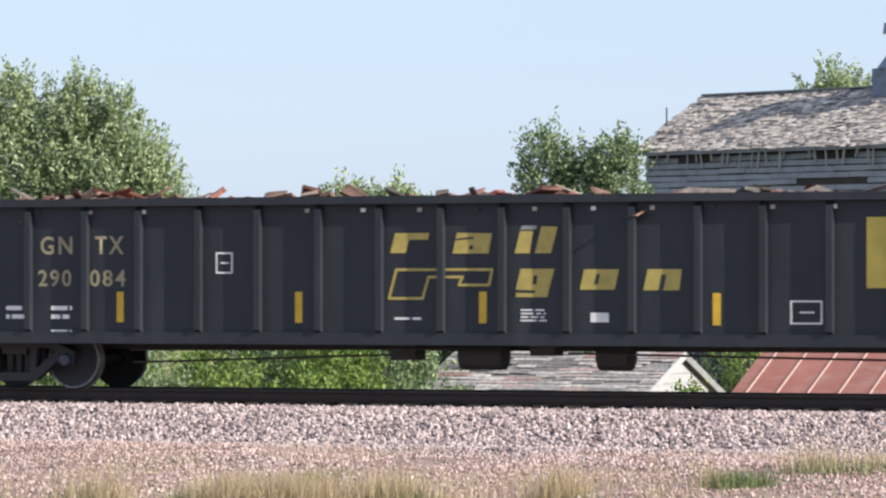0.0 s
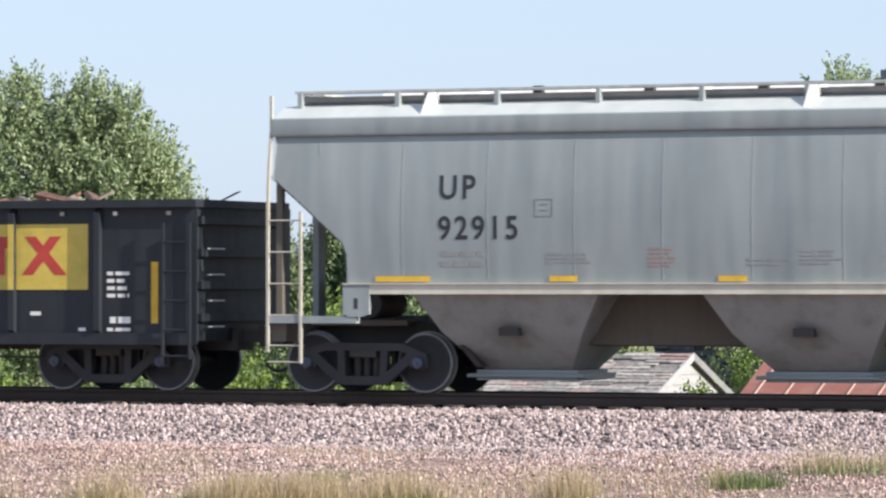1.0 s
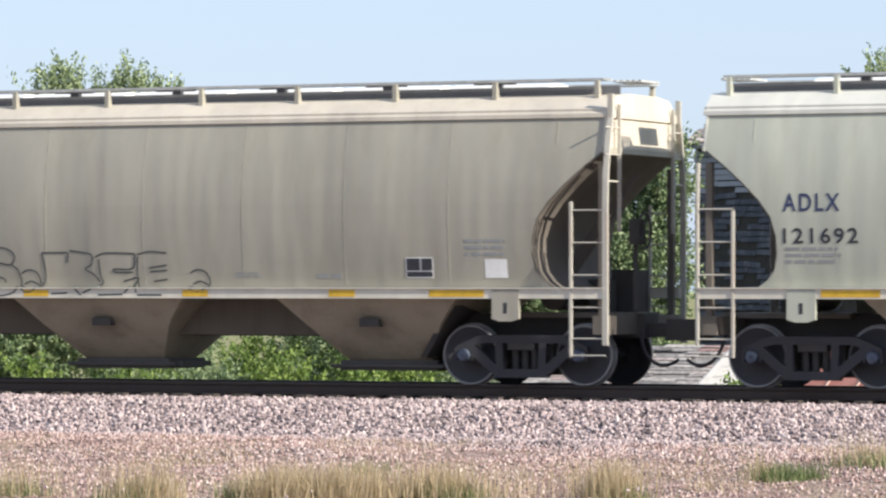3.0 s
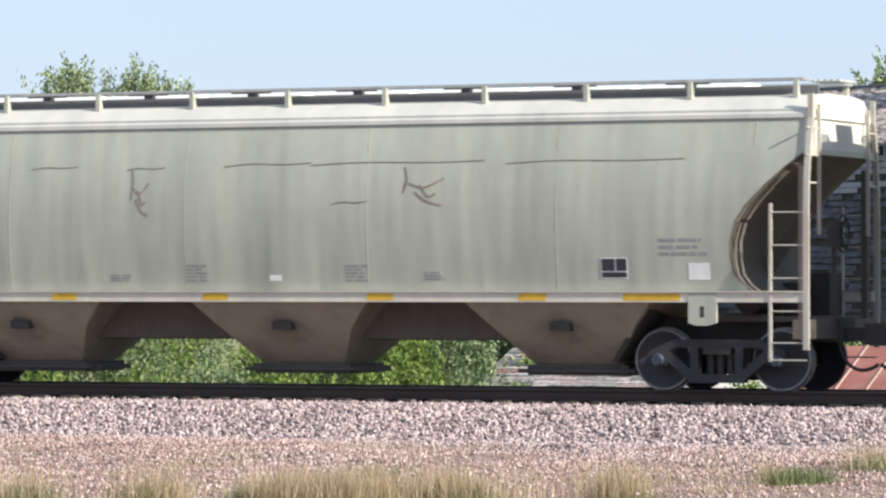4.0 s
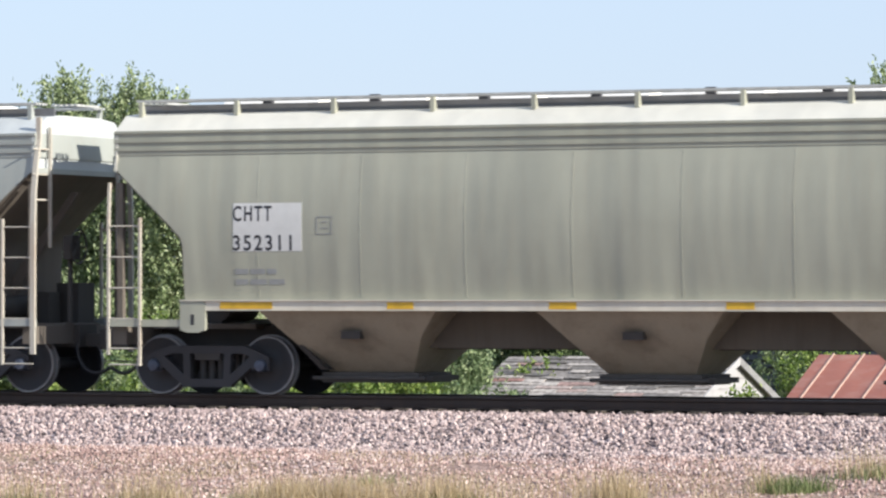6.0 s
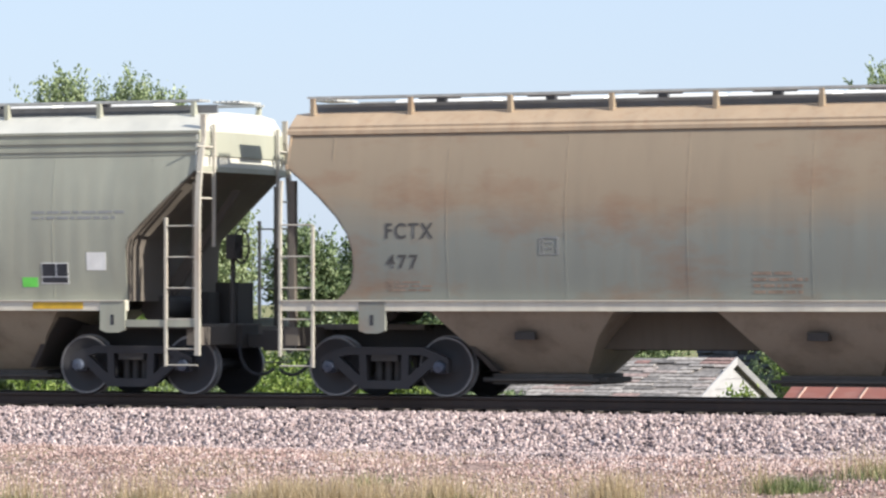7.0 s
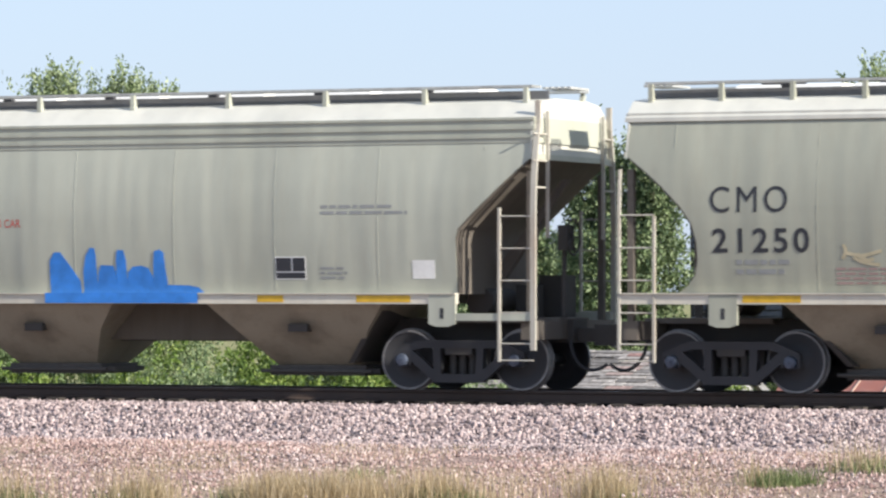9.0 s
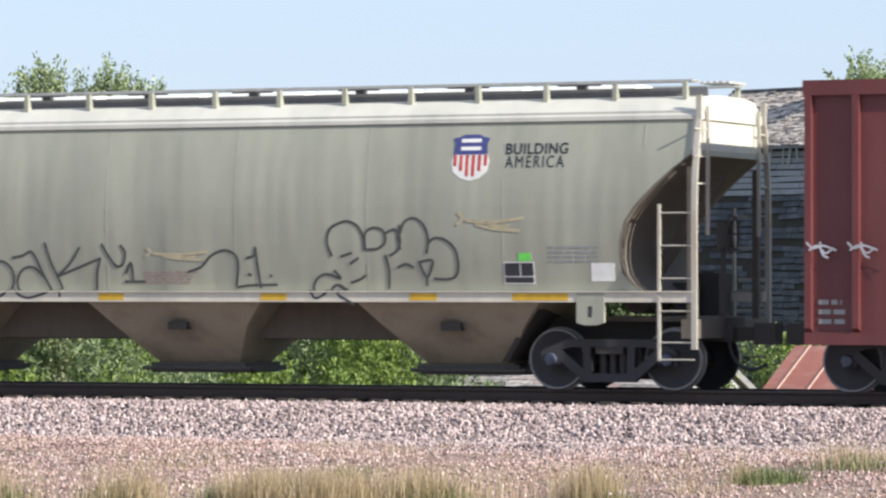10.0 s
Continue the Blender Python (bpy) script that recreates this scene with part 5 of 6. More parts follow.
# ------------------------------------------------------------------ sheds, barn
def shed(name, x0, x1, y, ridge, drop, half, mat_roof, label, courses=0, seams=0):
    """Gabled shed along the track: the near roof slope is laid in courses or in tin sheets with seams."""
    s = empty(name, label, "shed", at=((x0 + x1) / 2, y, -3.0))
    cx, zr = (x0 + x1) / 2, ridge + 3.0
    a, b = x0 - cx, x1 - cx
    ze = zr - drop
    w = Geo().prism_x([(-half + 0.15, -0.1), (half - 0.15, -0.1), (half - 0.15, ze - 0.02), (0, zr - 0.07), (-half + 0.15, ze - 0.02)], a + 0.12, b - 0.12)
    part("wall", w, GABLE, s, "faded white boarded wall", smooth=0)
    n = int((ze + 0.9) / 0.19)
    for e, x in ((1, b - 0.12),):
        for i in range(n + 4):
            z = 1.2 + i * 0.19
            hw = min(half - 0.17, (zr - 0.12 - z) / drop * half * 0.97)
            if hw > 0.1:
                part("board", Geo().prism_x([(-hw, z), (hw, z), (max(hw - 0.19 * half / drop, 0.02) if z > ze - 0.2 else hw, z + 0.175), (-max(hw - 0.19 * half / drop, 0.02) if z > ze - 0.2 else -hw, z + 0.175)], x, x + 0.02), GABLE, s, smooth=0)
    rnd = random.Random(len(name) + courses)
    for sgn in (-1, 1):
        g = Geo().loft([(a, 0, zr), (b, 0, zr), (b, sgn * half, ze), (a, sgn * half, ze)], [(a, 0, zr - 0.06), (b, 0, zr - 0.06), (b, sgn * half, ze - 0.06), (a, sgn * half, ze - 0.06)])
        rf = part("roof", g, mat_roof, s, smooth=0)
        if sgn > 0:
            continue
        slope = math.hypot(half, drop)
        if courses:
            for i in range(courses):
                t0 = i / courses
                x = a
                while x < b - 0.02:
                    L = min(rnd.uniform(0.3, 0.9), b - x)
                    if rnd.random() > 0.12:
                        t1 = t0 + 1.12 / courses
                        lift = rnd.uniform(0.012, 0.035)
                        tl = rnd.uniform(-0.012, 0.012)
                        P = lambda xx, t, h: (xx, -half * t, zr - drop * t + h)
                        c = Geo().loft([P(x, t0 + tl, 0.006), P(x + L - 0.015, t0, 0.006), P(x + L - 0.015, t1 + tl, lift), P(x, t1, lift)],
                                       [P(x, t0 + tl, 0.02), P(x + L - 0.015, t0, 0.02), P(x + L - 0.015, t1 + tl, lift + 0.016), P(x, t1, lift + 0.016)])
                        part("shingle_board", c, mat_roof, rf, smooth=0)
                    x += L
        for i in range(seams):
            x = a + (b - a) * (i + 0.5) / seams
            c = Geo().loft([(x - 0.018, 0, zr), (x + 0.018, 0, zr), (x + 0.018, -half, ze), (x - 0.018, -half, ze)], [(x - 0.012, 0, zr + 0.03), (x + 0.012, 0, zr + 0.03), (x + 0.012, -half, ze + 0.03), (x - 0.012, -half, ze + 0.03)])
            part("standing_seam", c, SEAM, rf, "pale worn standing seam", smooth=0)
    for e, x in ((1, b),):
        for sgn in (-1, 1):
            c = Geo().loft([(x, 0, zr + 0.03), (x, sgn * half, ze + 0.03), (x, sgn * half, ze - 0.12), (x, 0, zr - 0.12)], [(x + 0.03, 0, zr + 0.03), (x + 0.03, sgn * half, ze + 0.03), (x + 0.03, sgn * half, ze - 0.12), (x + 0.03, 0, zr - 0.12)])
            # Near rake pale as the lit one, far rake dark: light set by colour.
            part("rake_board", c, GABLE if sgn < 0 else OLDWOOD, s, smooth=0)
    return s


SEAM = plain("worn_seam", (0.36, 0.25, 0.21), 0.6, 0.2, 5)
SHINGLE = scattered("old_shingles", [(0.0, (0.16, 0.14, 0.125)), (0.4, (0.33, 0.29, 0.26)), (0.75, (0.44, 0.38, 0.33)), (1.0, (0.56, 0.5, 0.45))], 0.95)
ROOFBOARD = scattered("old_roof_boards", [(0.0, (0.16, 0.15, 0.145)), (0.4, (0.36, 0.335, 0.32)), (0.85, (0.52, 0.48, 0.45)), (1.0, (0.33, 0.18, 0.16))], 0.95, by_object=True)


def barn():
    """Derelict barn set askew to the track: shingle roof with torn courses, gappy siding, a metal ventilator on the ridge."""
    x0, x1, half, zr, ze = 0.0, 15.0, 2.5, 9.40, 7.92
    b = empty("barn", "derelict grey barn with ragged shingle roof and torn siding", "barn", at=(-10.67, 39.5, -3.0))
    b.rotation_euler = (0, 0, radians(-25))
    # Solid core; the gloom of the gaps is only its colour.
    part("wall", Geo().prism_x([(-half + 0.25, -0.1), (half - 0.25, -0.1), (half - 0.25, ze - 0.1), (0, zr - 0.15), (-half + 0.25, ze - 0.1)], x0 + 0.25, x1 - 0.2), BARNIN, b, "solid inner wall, near-black for the gloom between boards", smooth=0)
    rnd = random.Random(8)
    P = lambda xx, t, h: (xx, -half * t, zr - (zr - ze) * t + h)
    for sgn in (-1, 1):
        rf = part("roof", Geo().loft([(x0, 0, zr), (x1, 0, zr), (x1, sgn * half, ze), (x0, sgn * half, ze)], [(x0, 0, zr - 0.08), (x1, 0, zr - 0.08), (x1, sgn * half, ze - 0.08), (x0, sgn * half, ze - 0.08)]), OLDWOOD, b, smooth=0)
        if sgn > 0:
            continue
        shing = Geo()
        rows = 24
        for i in range(rows):
            t0 = i / rows
            x = x0 - 0.05 - rnd.uniform(0, 0.06)
            while x < x1:
                w = rnd.uniform(0.07, 0.24)
                worn = noise.noise((x * 0.9, i * 0.22, 4))
                if rnd.random() > 0.06 + 0.5 * max(0.0, worn):
                    t1 = t0 + rnd.uniform(0.9, 1.6 + max(0.0, worn)) / rows
                    lift, sk = rnd.uniform(0.006, 0.03 + 0.06 * max(0.0, worn)), rnd.uniform(-0.05, 0.05) * (1 + 3 * max(0.0, worn))
                    shing.loft([P(x, t0, 0.004), P(x + w, t0, 0.004), P(x + w + sk, t1, lift), P(x + sk, t1 + rnd.uniform(-0.01, 0.01), lift)], [P(x, t0, 0.014), P(x + w, t0, 0.014), P(x + w + sk, t1, lift + 0.012), P(x + sk, t1, lift + 0.012)])
                x += w + 0.006
        tagged(part("shingles", shing, SHINGLE, rf, "curled and broken grey-brown shingles", smooth=0), kind="stuff")
    part("ridge_board", Geo().box(x0, x1, -0.1, 0.1, zr, zr + 0.04), OLDWOOD, b, smooth=0)
    yw = -half + 0.25
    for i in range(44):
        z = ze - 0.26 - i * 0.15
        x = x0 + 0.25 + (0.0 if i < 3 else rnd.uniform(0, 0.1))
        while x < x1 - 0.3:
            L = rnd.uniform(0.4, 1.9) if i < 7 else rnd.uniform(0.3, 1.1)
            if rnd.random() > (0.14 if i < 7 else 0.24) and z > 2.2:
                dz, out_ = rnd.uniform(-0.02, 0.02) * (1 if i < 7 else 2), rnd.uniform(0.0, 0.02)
                part("siding_board", Geo().loft([(x, yw - 0.01, z), (x + L - 0.02, yw - 0.01, z + dz), (x + L - 0.02, yw - 0.003, z + 0.125 + dz), (x, yw - 0.003, z + 0.125)], [(x, yw - 0.04 - out_, z), (x + L - 0.02, yw - 0.04, z + dz), (x + L - 0.02, yw - 0.02, z + 0.125 + dz), (x, yw - 0.02, z + 0.125)]), BARNWOOD if i < 7 else DARKBOARD, b, smooth=0)
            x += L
    for i in range(46):
        x = x0 + 0.2 + i * 0.31 + rnd.uniform(-0.12, 0.12)
        L, sk = rnd.uniform(0.1, 0.42), rnd.uniform(-0.2, 0.02)
        if rnd.random() < 0.75:
            w = rnd.uniform(0.03, 0.07)
            part("hanging_slat", Geo().loft([(x, yw - 0.2, ze - 0.03), (x + w, yw - 0.2, ze - 0.03), (x + w + sk, yw - 0.1, ze - 0.1 - L), (x + sk, yw - 0.1, ze - 0.1 - L)], [(x, yw - 0.18, ze - 0.03), (x + w, yw - 0.18, ze - 0.03), (x + w + sk, yw - 0.08, ze - 0.1 - L), (x + sk, yw - 0.08, ze - 0.1 - L)]), GABLE, b, smooth=0)
    for k in range(-4, 5):
        part("gable_board", Geo().box(x0 + 0.22, x0 + 0.25, k * 0.49 - 0.23, k * 0.49 + 0.23, 0.0, zr - 0.2 - abs(k) * 0.29), BARNWOOD, b, smooth=0)
    xv = 6.6
    vent = part("ventilator", Geo().box(xv - 0.5, xv + 0.5, -0.5, 0.5, zr - 0.25, zr + 0.42), VENT, b, "blue-grey sheet metal ventilator", smooth=0)
    part("ventilator_neck", Geo().tube((xv, 0, zr + 0.42), (xv, 0, zr + 0.95), 0.6, 18, 0.2), VENT, vent)
    part("ventilator_drum", Geo().tube((xv, 0, zr + 0.9), (xv, 0, zr + 1.3), 0.24, 18, 0.24), VENT, vent)
    part("ventilator_cap", Geo().tube((xv, 0, zr + 1.25), (xv, 0, zr + 1.5), 0.45, 18, 0.42), VENT, vent)
    part("lightning_rod", Geo().tube((x0 + 0.05, -1.35, ze + 0.6), (x0 + 0.05, -1.35, ze + 1.15), 0.02, 6), TRUCK, b)


VENT = plain("dull_sheet_metal", (0.16, 0.19, 0.24), 0.5, 0.25, 4, 0.5)

# ------------------------------------------------------------------ build
build_ground()
build_track()

CARS = []   # car and the place of its middle along the track at the start


def place(car, x):
    car.location = (x, 0, 0)
    CARS.append((car, x))
    return car


place(gondola(), 0.93)
UP_CAR = place(hopper("hopper_car", "u", 8.47, (-7.13, 7.13), GREY_U, BAY["u"], "clean cool grey covered hopper with shield emblem and seams", roof_paint=ROOF_U, seams=11), 20.95)
A1_CAR = place(hopper("hopper_car", "a", 8.6, (-7.02, 7.02), GREY_A, BAY["a"], "tan-grey covered hopper with outlined black spray lettering", roof_paint=ROOF_T, seams=9), 39.39)
A2_CAR = place(hopper("hopper_car", "a", 8.6, (-7.02, 7.02), GREY_D, BAY["a"], "pale grey covered hopper with a dented scraped side", roof_paint=ROOF_W, seams=5), 58.04)
C1_CAR = place(hopper("hopper_car", "c", 8.65, (-7.2, 7.2), GREY_C, BAY["c"], "grey covered hopper with shield emblem and ribbed top chord", roof_paint=ROOF_B, seams=9), 76.65)
CH_CAR = place(hopper("hopper_car", "c", 8.65, (-7.2, 7.2), GREY_B, BAY["c"], "pale grey covered hopper with patched number and ribbed top chord", roof_paint=ROOF_W, seams=9), 95.30)
FC_CAR = place(hopper("hopper_car", "a", 8.55, (-7.05, 7.05), RUSTY, BAY["f"], "rust-stained tan covered hopper with dull grey side", roof_paint=ROOF_R, seams=8, strips=False), 113.92)
CI_CAR = place(hopper("hopper_car", "c", 8.65, (-7.2, 7.2), GREY_P, BAY["c"], "pale grey covered hopper with bright blue spray paint", roof_paint=ROOF_W, seams=9), 132.53)
CM_CAR = place(hopper("hopper_car", "a", 8.63, (-7.08, 7.08), GREY_B, BAY["c"], "pale grey covered hopper with black scrawled spray lines", roof_paint=ROOF_W, seams=7, posts=15), 151.18)
place(red_car(), 170.0)


# ------------------------------------------------------------------ lettering, notices and spray paint on the cars
SCRAPE = plain("scraped_paint", (0.16, 0.14, 0.12), 0.8, 0.4, 6)
SCUFFED = plain("rust_scuff", (0.25, 0.19, 0.15), 0.8, 0.4, 6)
PATCHED = plain("repainted_patch", (0.55, 0.56, 0.55), 0.5, 0.05, 4)
SMALLDARK = plain("grey_lettering", (0.07, 0.07, 0.07), 0.6, 0.2, 6)
FADEDRED = plain("faded_red_marking", (0.31, 0.215, 0.2), 0.7, 0.2, 5)
FADEDTAN = plain("faded_tan_spray", (0.42, 0.37, 0.25), 0.7, 0.2, 5)
SCUFF = [[(0.05, 0.95), (0.1, 0.7), (0.03, 0.4)], [(0.15, 0.6), (0.5, 0.5), (0.95, 0.7)], [(0.3, 0.4), (0.55, 0.2), (0.9, 0.1)], [(0.4, 0.55), (0.6, 0.3), (0.75, 0.35)]]
OUTLINED_A = [[(-4.14, 2.01), (-3.63, 2.02)], [(-4.1, 1.96), (-4.08, 1.79), (-3.95, 1.62)], [(-4.34, 1.57), (-4.31, 1.73), (-4.18, 1.8), (-4.04, 1.79), (-3.95, 1.62)]]
OUTLINED_B = [[(-3.53, 2.05), (-3.34, 2.07), (-2.86, 2.04)], [(-3.55, 2.02), (-3.51, 1.57), (-3.63, 1.36)], [(-3.63, 1.36), (-3.4, 1.35)], [(-3.14, 1.96), (-3.19, 1.76), (-3.05, 1.76), (-3.14, 1.96)], [(-2.86, 2.02), (-2.71, 1.7), (-2.6, 1.4)], [(-2.98, 1.4), (-2.85, 1.35), (-2.62, 1.38)], [(-3.11, 1.73), (-3.23, 1.57), (-3.27, 1.4)]]
OUTLINED_C = [[(-2.76, 2.03), (-2.42, 2.03), (-2.04, 2.05)], [(-2.76, 2), (-2.66, 1.66), (-2.62, 1.4)], [(-2.04, 2.04), (-2.06, 1.87), (-2.42, 1.84), (-2.41, 1.76), (-2.09, 1.78)], [(-2.42, 1.76), (-2.23, 1.74), (-2.31, 1.6), (-2.09, 1.63)], [(-2.62, 1.37), (-2.33, 1.36), (-2.19, 1.4)]]
OUTLINED_D = [[(-2.04, 2), (-1.9, 2.07), (-1.66, 2.1), (-1.48, 2.04), (-1.43, 1.93), (-1.52, 1.83), (-1.76, 1.87), (-1.83, 1.85)], [(-2.06, 1.85), (-2.14, 1.76), (-1.95, 1.68), (-1.66, 1.62), (-1.62, 1.56)], [(-2.14, 1.53), (-2.19, 1.4), (-2.04, 1.34), (-1.48, 1.37), (-1.33, 1.53), (-1.38, 1.74), (-1.49, 1.83)]]
OUTLINED_E = [[(-1.31, 1.7), (-1.19, 1.75), (-1.05, 1.71), (-0.98, 1.57), (-1.05, 1.44), (-1.19, 1.4), (-1.31, 1.49)], [(-1.27, 1.53), (-1.15, 1.57), (-1.03, 1.52)]]
OUTLINED_F = [[(-0.93, 2.02), (-0.49, 2.02)], [(-0.93, 2), (-0.89, 1.66), (-0.96, 1.49)], [(-0.47, 2), (-0.49, 1.87)], [(-0.43, 2.05), (-0.21, 2.02), (-0.05, 1.98), (-0.07, 1.83), (-0.17, 1.76), (-0.03, 1.68), (0.07, 1.57)], [(-0.72, 1.38), (-0.45, 1.39)], [(-0.35, 1.49), (-0.21, 1.36)]]
OUTLINED_G = [[(0.02, 1.95), (0.2, 2.01), (0.71, 2)], [(0.07, 1.91), (0.09, 1.66), (0.11, 1.53), (-0.17, 1.39)], [(0.71, 1.98), (0.66, 1.77), (0.34, 1.76), (0.37, 1.71), (0.66, 1.71)], [(0.5, 1.57), (0.76, 1.62), (0.57, 1.4)], [(0.11, 1.36), (0.53, 1.37)]]
OUTLINED_H = [[(0.76, 1.99), (0.98, 2.03), (1.26, 2.01)], [(0.76, 1.95), (0.74, 1.66), (0.77, 1.4)], [(0.96, 1.78), (1.26, 1.82)], [(0.98, 1.72), (1.26, 1.74)], [(1.03, 1.57), (1.26, 1.6)], [(0.8, 1.36), (1.21, 1.36)]]
OUTLINED = OUTLINED_A + OUTLINED_B + OUTLINED_C + OUTLINED_D + OUTLINED_E + OUTLINED_F + OUTLINED_G + OUTLINED_H
HANDWRITTEN_A = [[(-4.03, 1.94), (-3.9, 1.92), (-3.76, 1.98), (-3.55, 2.07), (-3.32, 2.07), (-3.23, 1.97), (-3.35, 1.82)], [(-3.35, 1.82), (-3.13, 1.92), (-2.94, 1.93), (-2.8, 1.79), (-2.8, 1.58), (-2.94, 1.41), (-3.23, 1.33), (-3.35, 1.43), (-3.52, 1.6), (-3.71, 1.85), (-3.81, 2.04)]]
HANDWRITTEN_B = [[(-2.78, 2), (-2.6, 2.03), (-2.46, 2.09), (-2.37, 1.99), (-2.27, 1.77), (-2.11, 1.46)], [(-2.13, 1.46), (-2.46, 1.37), (-2.68, 1.45), (-2.72, 1.65), (-2.6, 1.82), (-2.41, 1.84), (-2.24, 1.69)]]
HANDWRITTEN_C = [[(-2.2, 2.22), (-2.11, 1.94), (-1.94, 1.56), (-1.91, 1.39)], [(-1.59, 2.15), (-1.77, 1.9), (-2.01, 1.7)], [(-2.01, 1.7), (-1.56, 1.86), (-1.23, 1.98)]]
HANDWRITTEN_D = [[(-1.23, 1.98), (-1.3, 1.73), (-1.32, 1.47)], [(-1.19, 2.2), (-1.09, 2.03), (-0.95, 1.86), (-0.83, 1.9), (-0.79, 2.07), (-0.86, 2.18)], [(-0.79, 1.75), (-0.69, 1.91), (-0.67, 1.62)], [(-0.81, 1.62), (-0.47, 1.62)]]
HANDWRITTEN_E = [[(0.3, 1.77), (0.53, 1.85), (0.71, 2.02), (0.94, 2.1), (1.12, 2.02), (1.16, 1.85), (1.11, 1.56)], [(1.12, 1.53), (1.35, 1.56), (1.8, 1.57)], [(1.31, 1.98), (1.44, 2.02), (1.46, 2.14), (1.49, 1.85), (1.53, 1.53)], [(1.33, 1.73), (1.37, 1.72)], [(1.7, 1.71), (1.72, 1.7)]]
HANDWRITTEN = HANDWRITTEN_A + HANDWRITTEN_B + HANDWRITTEN_C + HANDWRITTEN_D + HANDWRITTEN_E
LOOPED_A = [[(2.75, 2.01), (2.68, 2.22), (2.73, 2.41), (2.88, 2.5), (3.03, 2.53), (3.19, 2.46), (3.28, 2.3), (3.3, 2.1)], [(2.91, 2), (3.08, 2.05)], [(3.32, 2.1), (3.32, 2.34), (3.46, 2.43), (3.62, 2.38), (3.65, 2.22), (3.54, 2.12), (3.35, 2.1)], [(3.65, 2.34), (3.81, 2.4), (3.9, 2.26), (3.85, 2.09), (3.72, 2.01)]]
LOOPED_B = [[(3.9, 2.46), (3.86, 2.3), (3.9, 2.11)], [(3.9, 2.34), (3.98, 2.52), (4.14, 2.57), (4.29, 2.46), (4.36, 2.26), (4.33, 2.05)], [(4.38, 2.21), (4.47, 2.27), (4.64, 2.24), (4.8, 2.09), (4.84, 1.84), (4.77, 1.68), (4.58, 1.65), (4.44, 1.66)]]
LOOPED_C = [[(4.2, 1.91), (4.42, 1.93), (4.32, 1.68), (4.21, 1.89)], [(4.32, 1.68), (4.31, 1.56)], [(3.85, 1.83), (3.98, 1.88), (4.1, 1.83)], [(3.65, 2.01), (3.7, 1.76), (3.68, 1.52)], [(3.06, 1.6), (3.23, 1.66), (3.3, 1.71)], [(3.06, 1.89), (3.19, 1.97)]]
LOOPED_D = [[(2.79, 1.78), (2.88, 1.68)], [(2.88, 1.66), (2.66, 1.73), (2.5, 1.67), (2.42, 1.52), (2.5, 1.37), (2.66, 1.43), (2.79, 1.56), (2.92, 1.53), (2.88, 1.43), (3.01, 1.35), (3.15, 1.28)], [(2.83, 1.56), (3.01, 1.48)]]
LOOPED = LOOPED_A + LOOPED_B + LOOPED_C + LOOPED_D
SCRAWLED_A = [[(-0.21, 1.89), (-0.24, 2.01), (-0.11, 2.06), (-0.07, 1.95), (-0.18, 1.88), (-0.02, 1.87), (0.01, 1.78), (-0.11, 1.75), (-0.18, 1.84)], [(0.03, 1.78), (0.05, 1.89), (0.16, 1.91), (0.23, 1.85), (0.27, 1.78)], [(0.41, 2), (0.51, 1.94), (0.44, 1.81), (0.6, 1.78)], [(0.64, 2.04), (0.69, 1.93), (0.78, 1.9), (0.84, 2.04)], [(0.84, 2.04), (0.83, 1.77), (0.82, 1.6)], [(0.56, 1.68), (0.76, 1.66)]]
SCRAWLED_B = [[(0.92, 1.89), (1.04, 1.93), (0.99, 1.83), (0.93, 1.78)], [(1.09, 1.77), (1.13, 1.93), (1.22, 1.95)], [(1.18, 1.81), (1.27, 1.95), (1.36, 1.89), (1.27, 1.78), (1.34, 1.7)], [(1.52, 2.02), (1.52, 1.7)], [(1.45, 1.85), (1.66, 1.86)], [(1.5, 1.71), (1.75, 1.73), (1.72, 1.61)]]
SCRAWLED = SCRAWLED_A + SCRAWLED_B
TEAL_TAG_A = [[(4.93, 1.69), (4.94, 1.86), (5.04, 1.89), (5.13, 1.81), (5.04, 1.72), (4.95, 1.69)], [(5.04, 1.89), (4.97, 1.76)], [(5.15, 1.74), (5.22, 1.72)], [(5.41, 1.74), (5.51, 1.71), (5.62, 1.76)], [(5.82, 1.85), (5.92, 1.82), (5.94, 1.69)], [(6.01, 1.82), (6.14, 1.81), (6.18, 1.72), (6.03, 1.72)], [(6.18, 1.74), (6.31, 1.79)], [(6.37, 1.84), (6.48, 1.87), (6.44, 1.77), (6.52, 1.74), (6.42, 1.66)], [(6.57, 1.82), (6.69, 1.8), (6.65, 1.67)]]
TEAL_TAG = TEAL_TAG_A


def span(x0, x1, z0, z1):
    return {"x0": x0, "z0": z0, "sx": x1 - x0, "sz": z1 - z0}


def box_mark(car, x0, x1, z0, z1):
    w = {"x0": x0, "z0": z0, "sx": x1 - x0, "sz": z1 - z0}
    strokes("box_marking", [[(0, 0), (1, 0)], [(1, 0), (1, 1)], [(1, 1), (0, 1)], [(0, 1), (0, 0)], [(0.3, 0.7), (0.7, 0.7)], [(0.3, 0.35), (0.7, 0.35)]], 0.014, SMALL, car, label="thin outlined stencil box", **w)


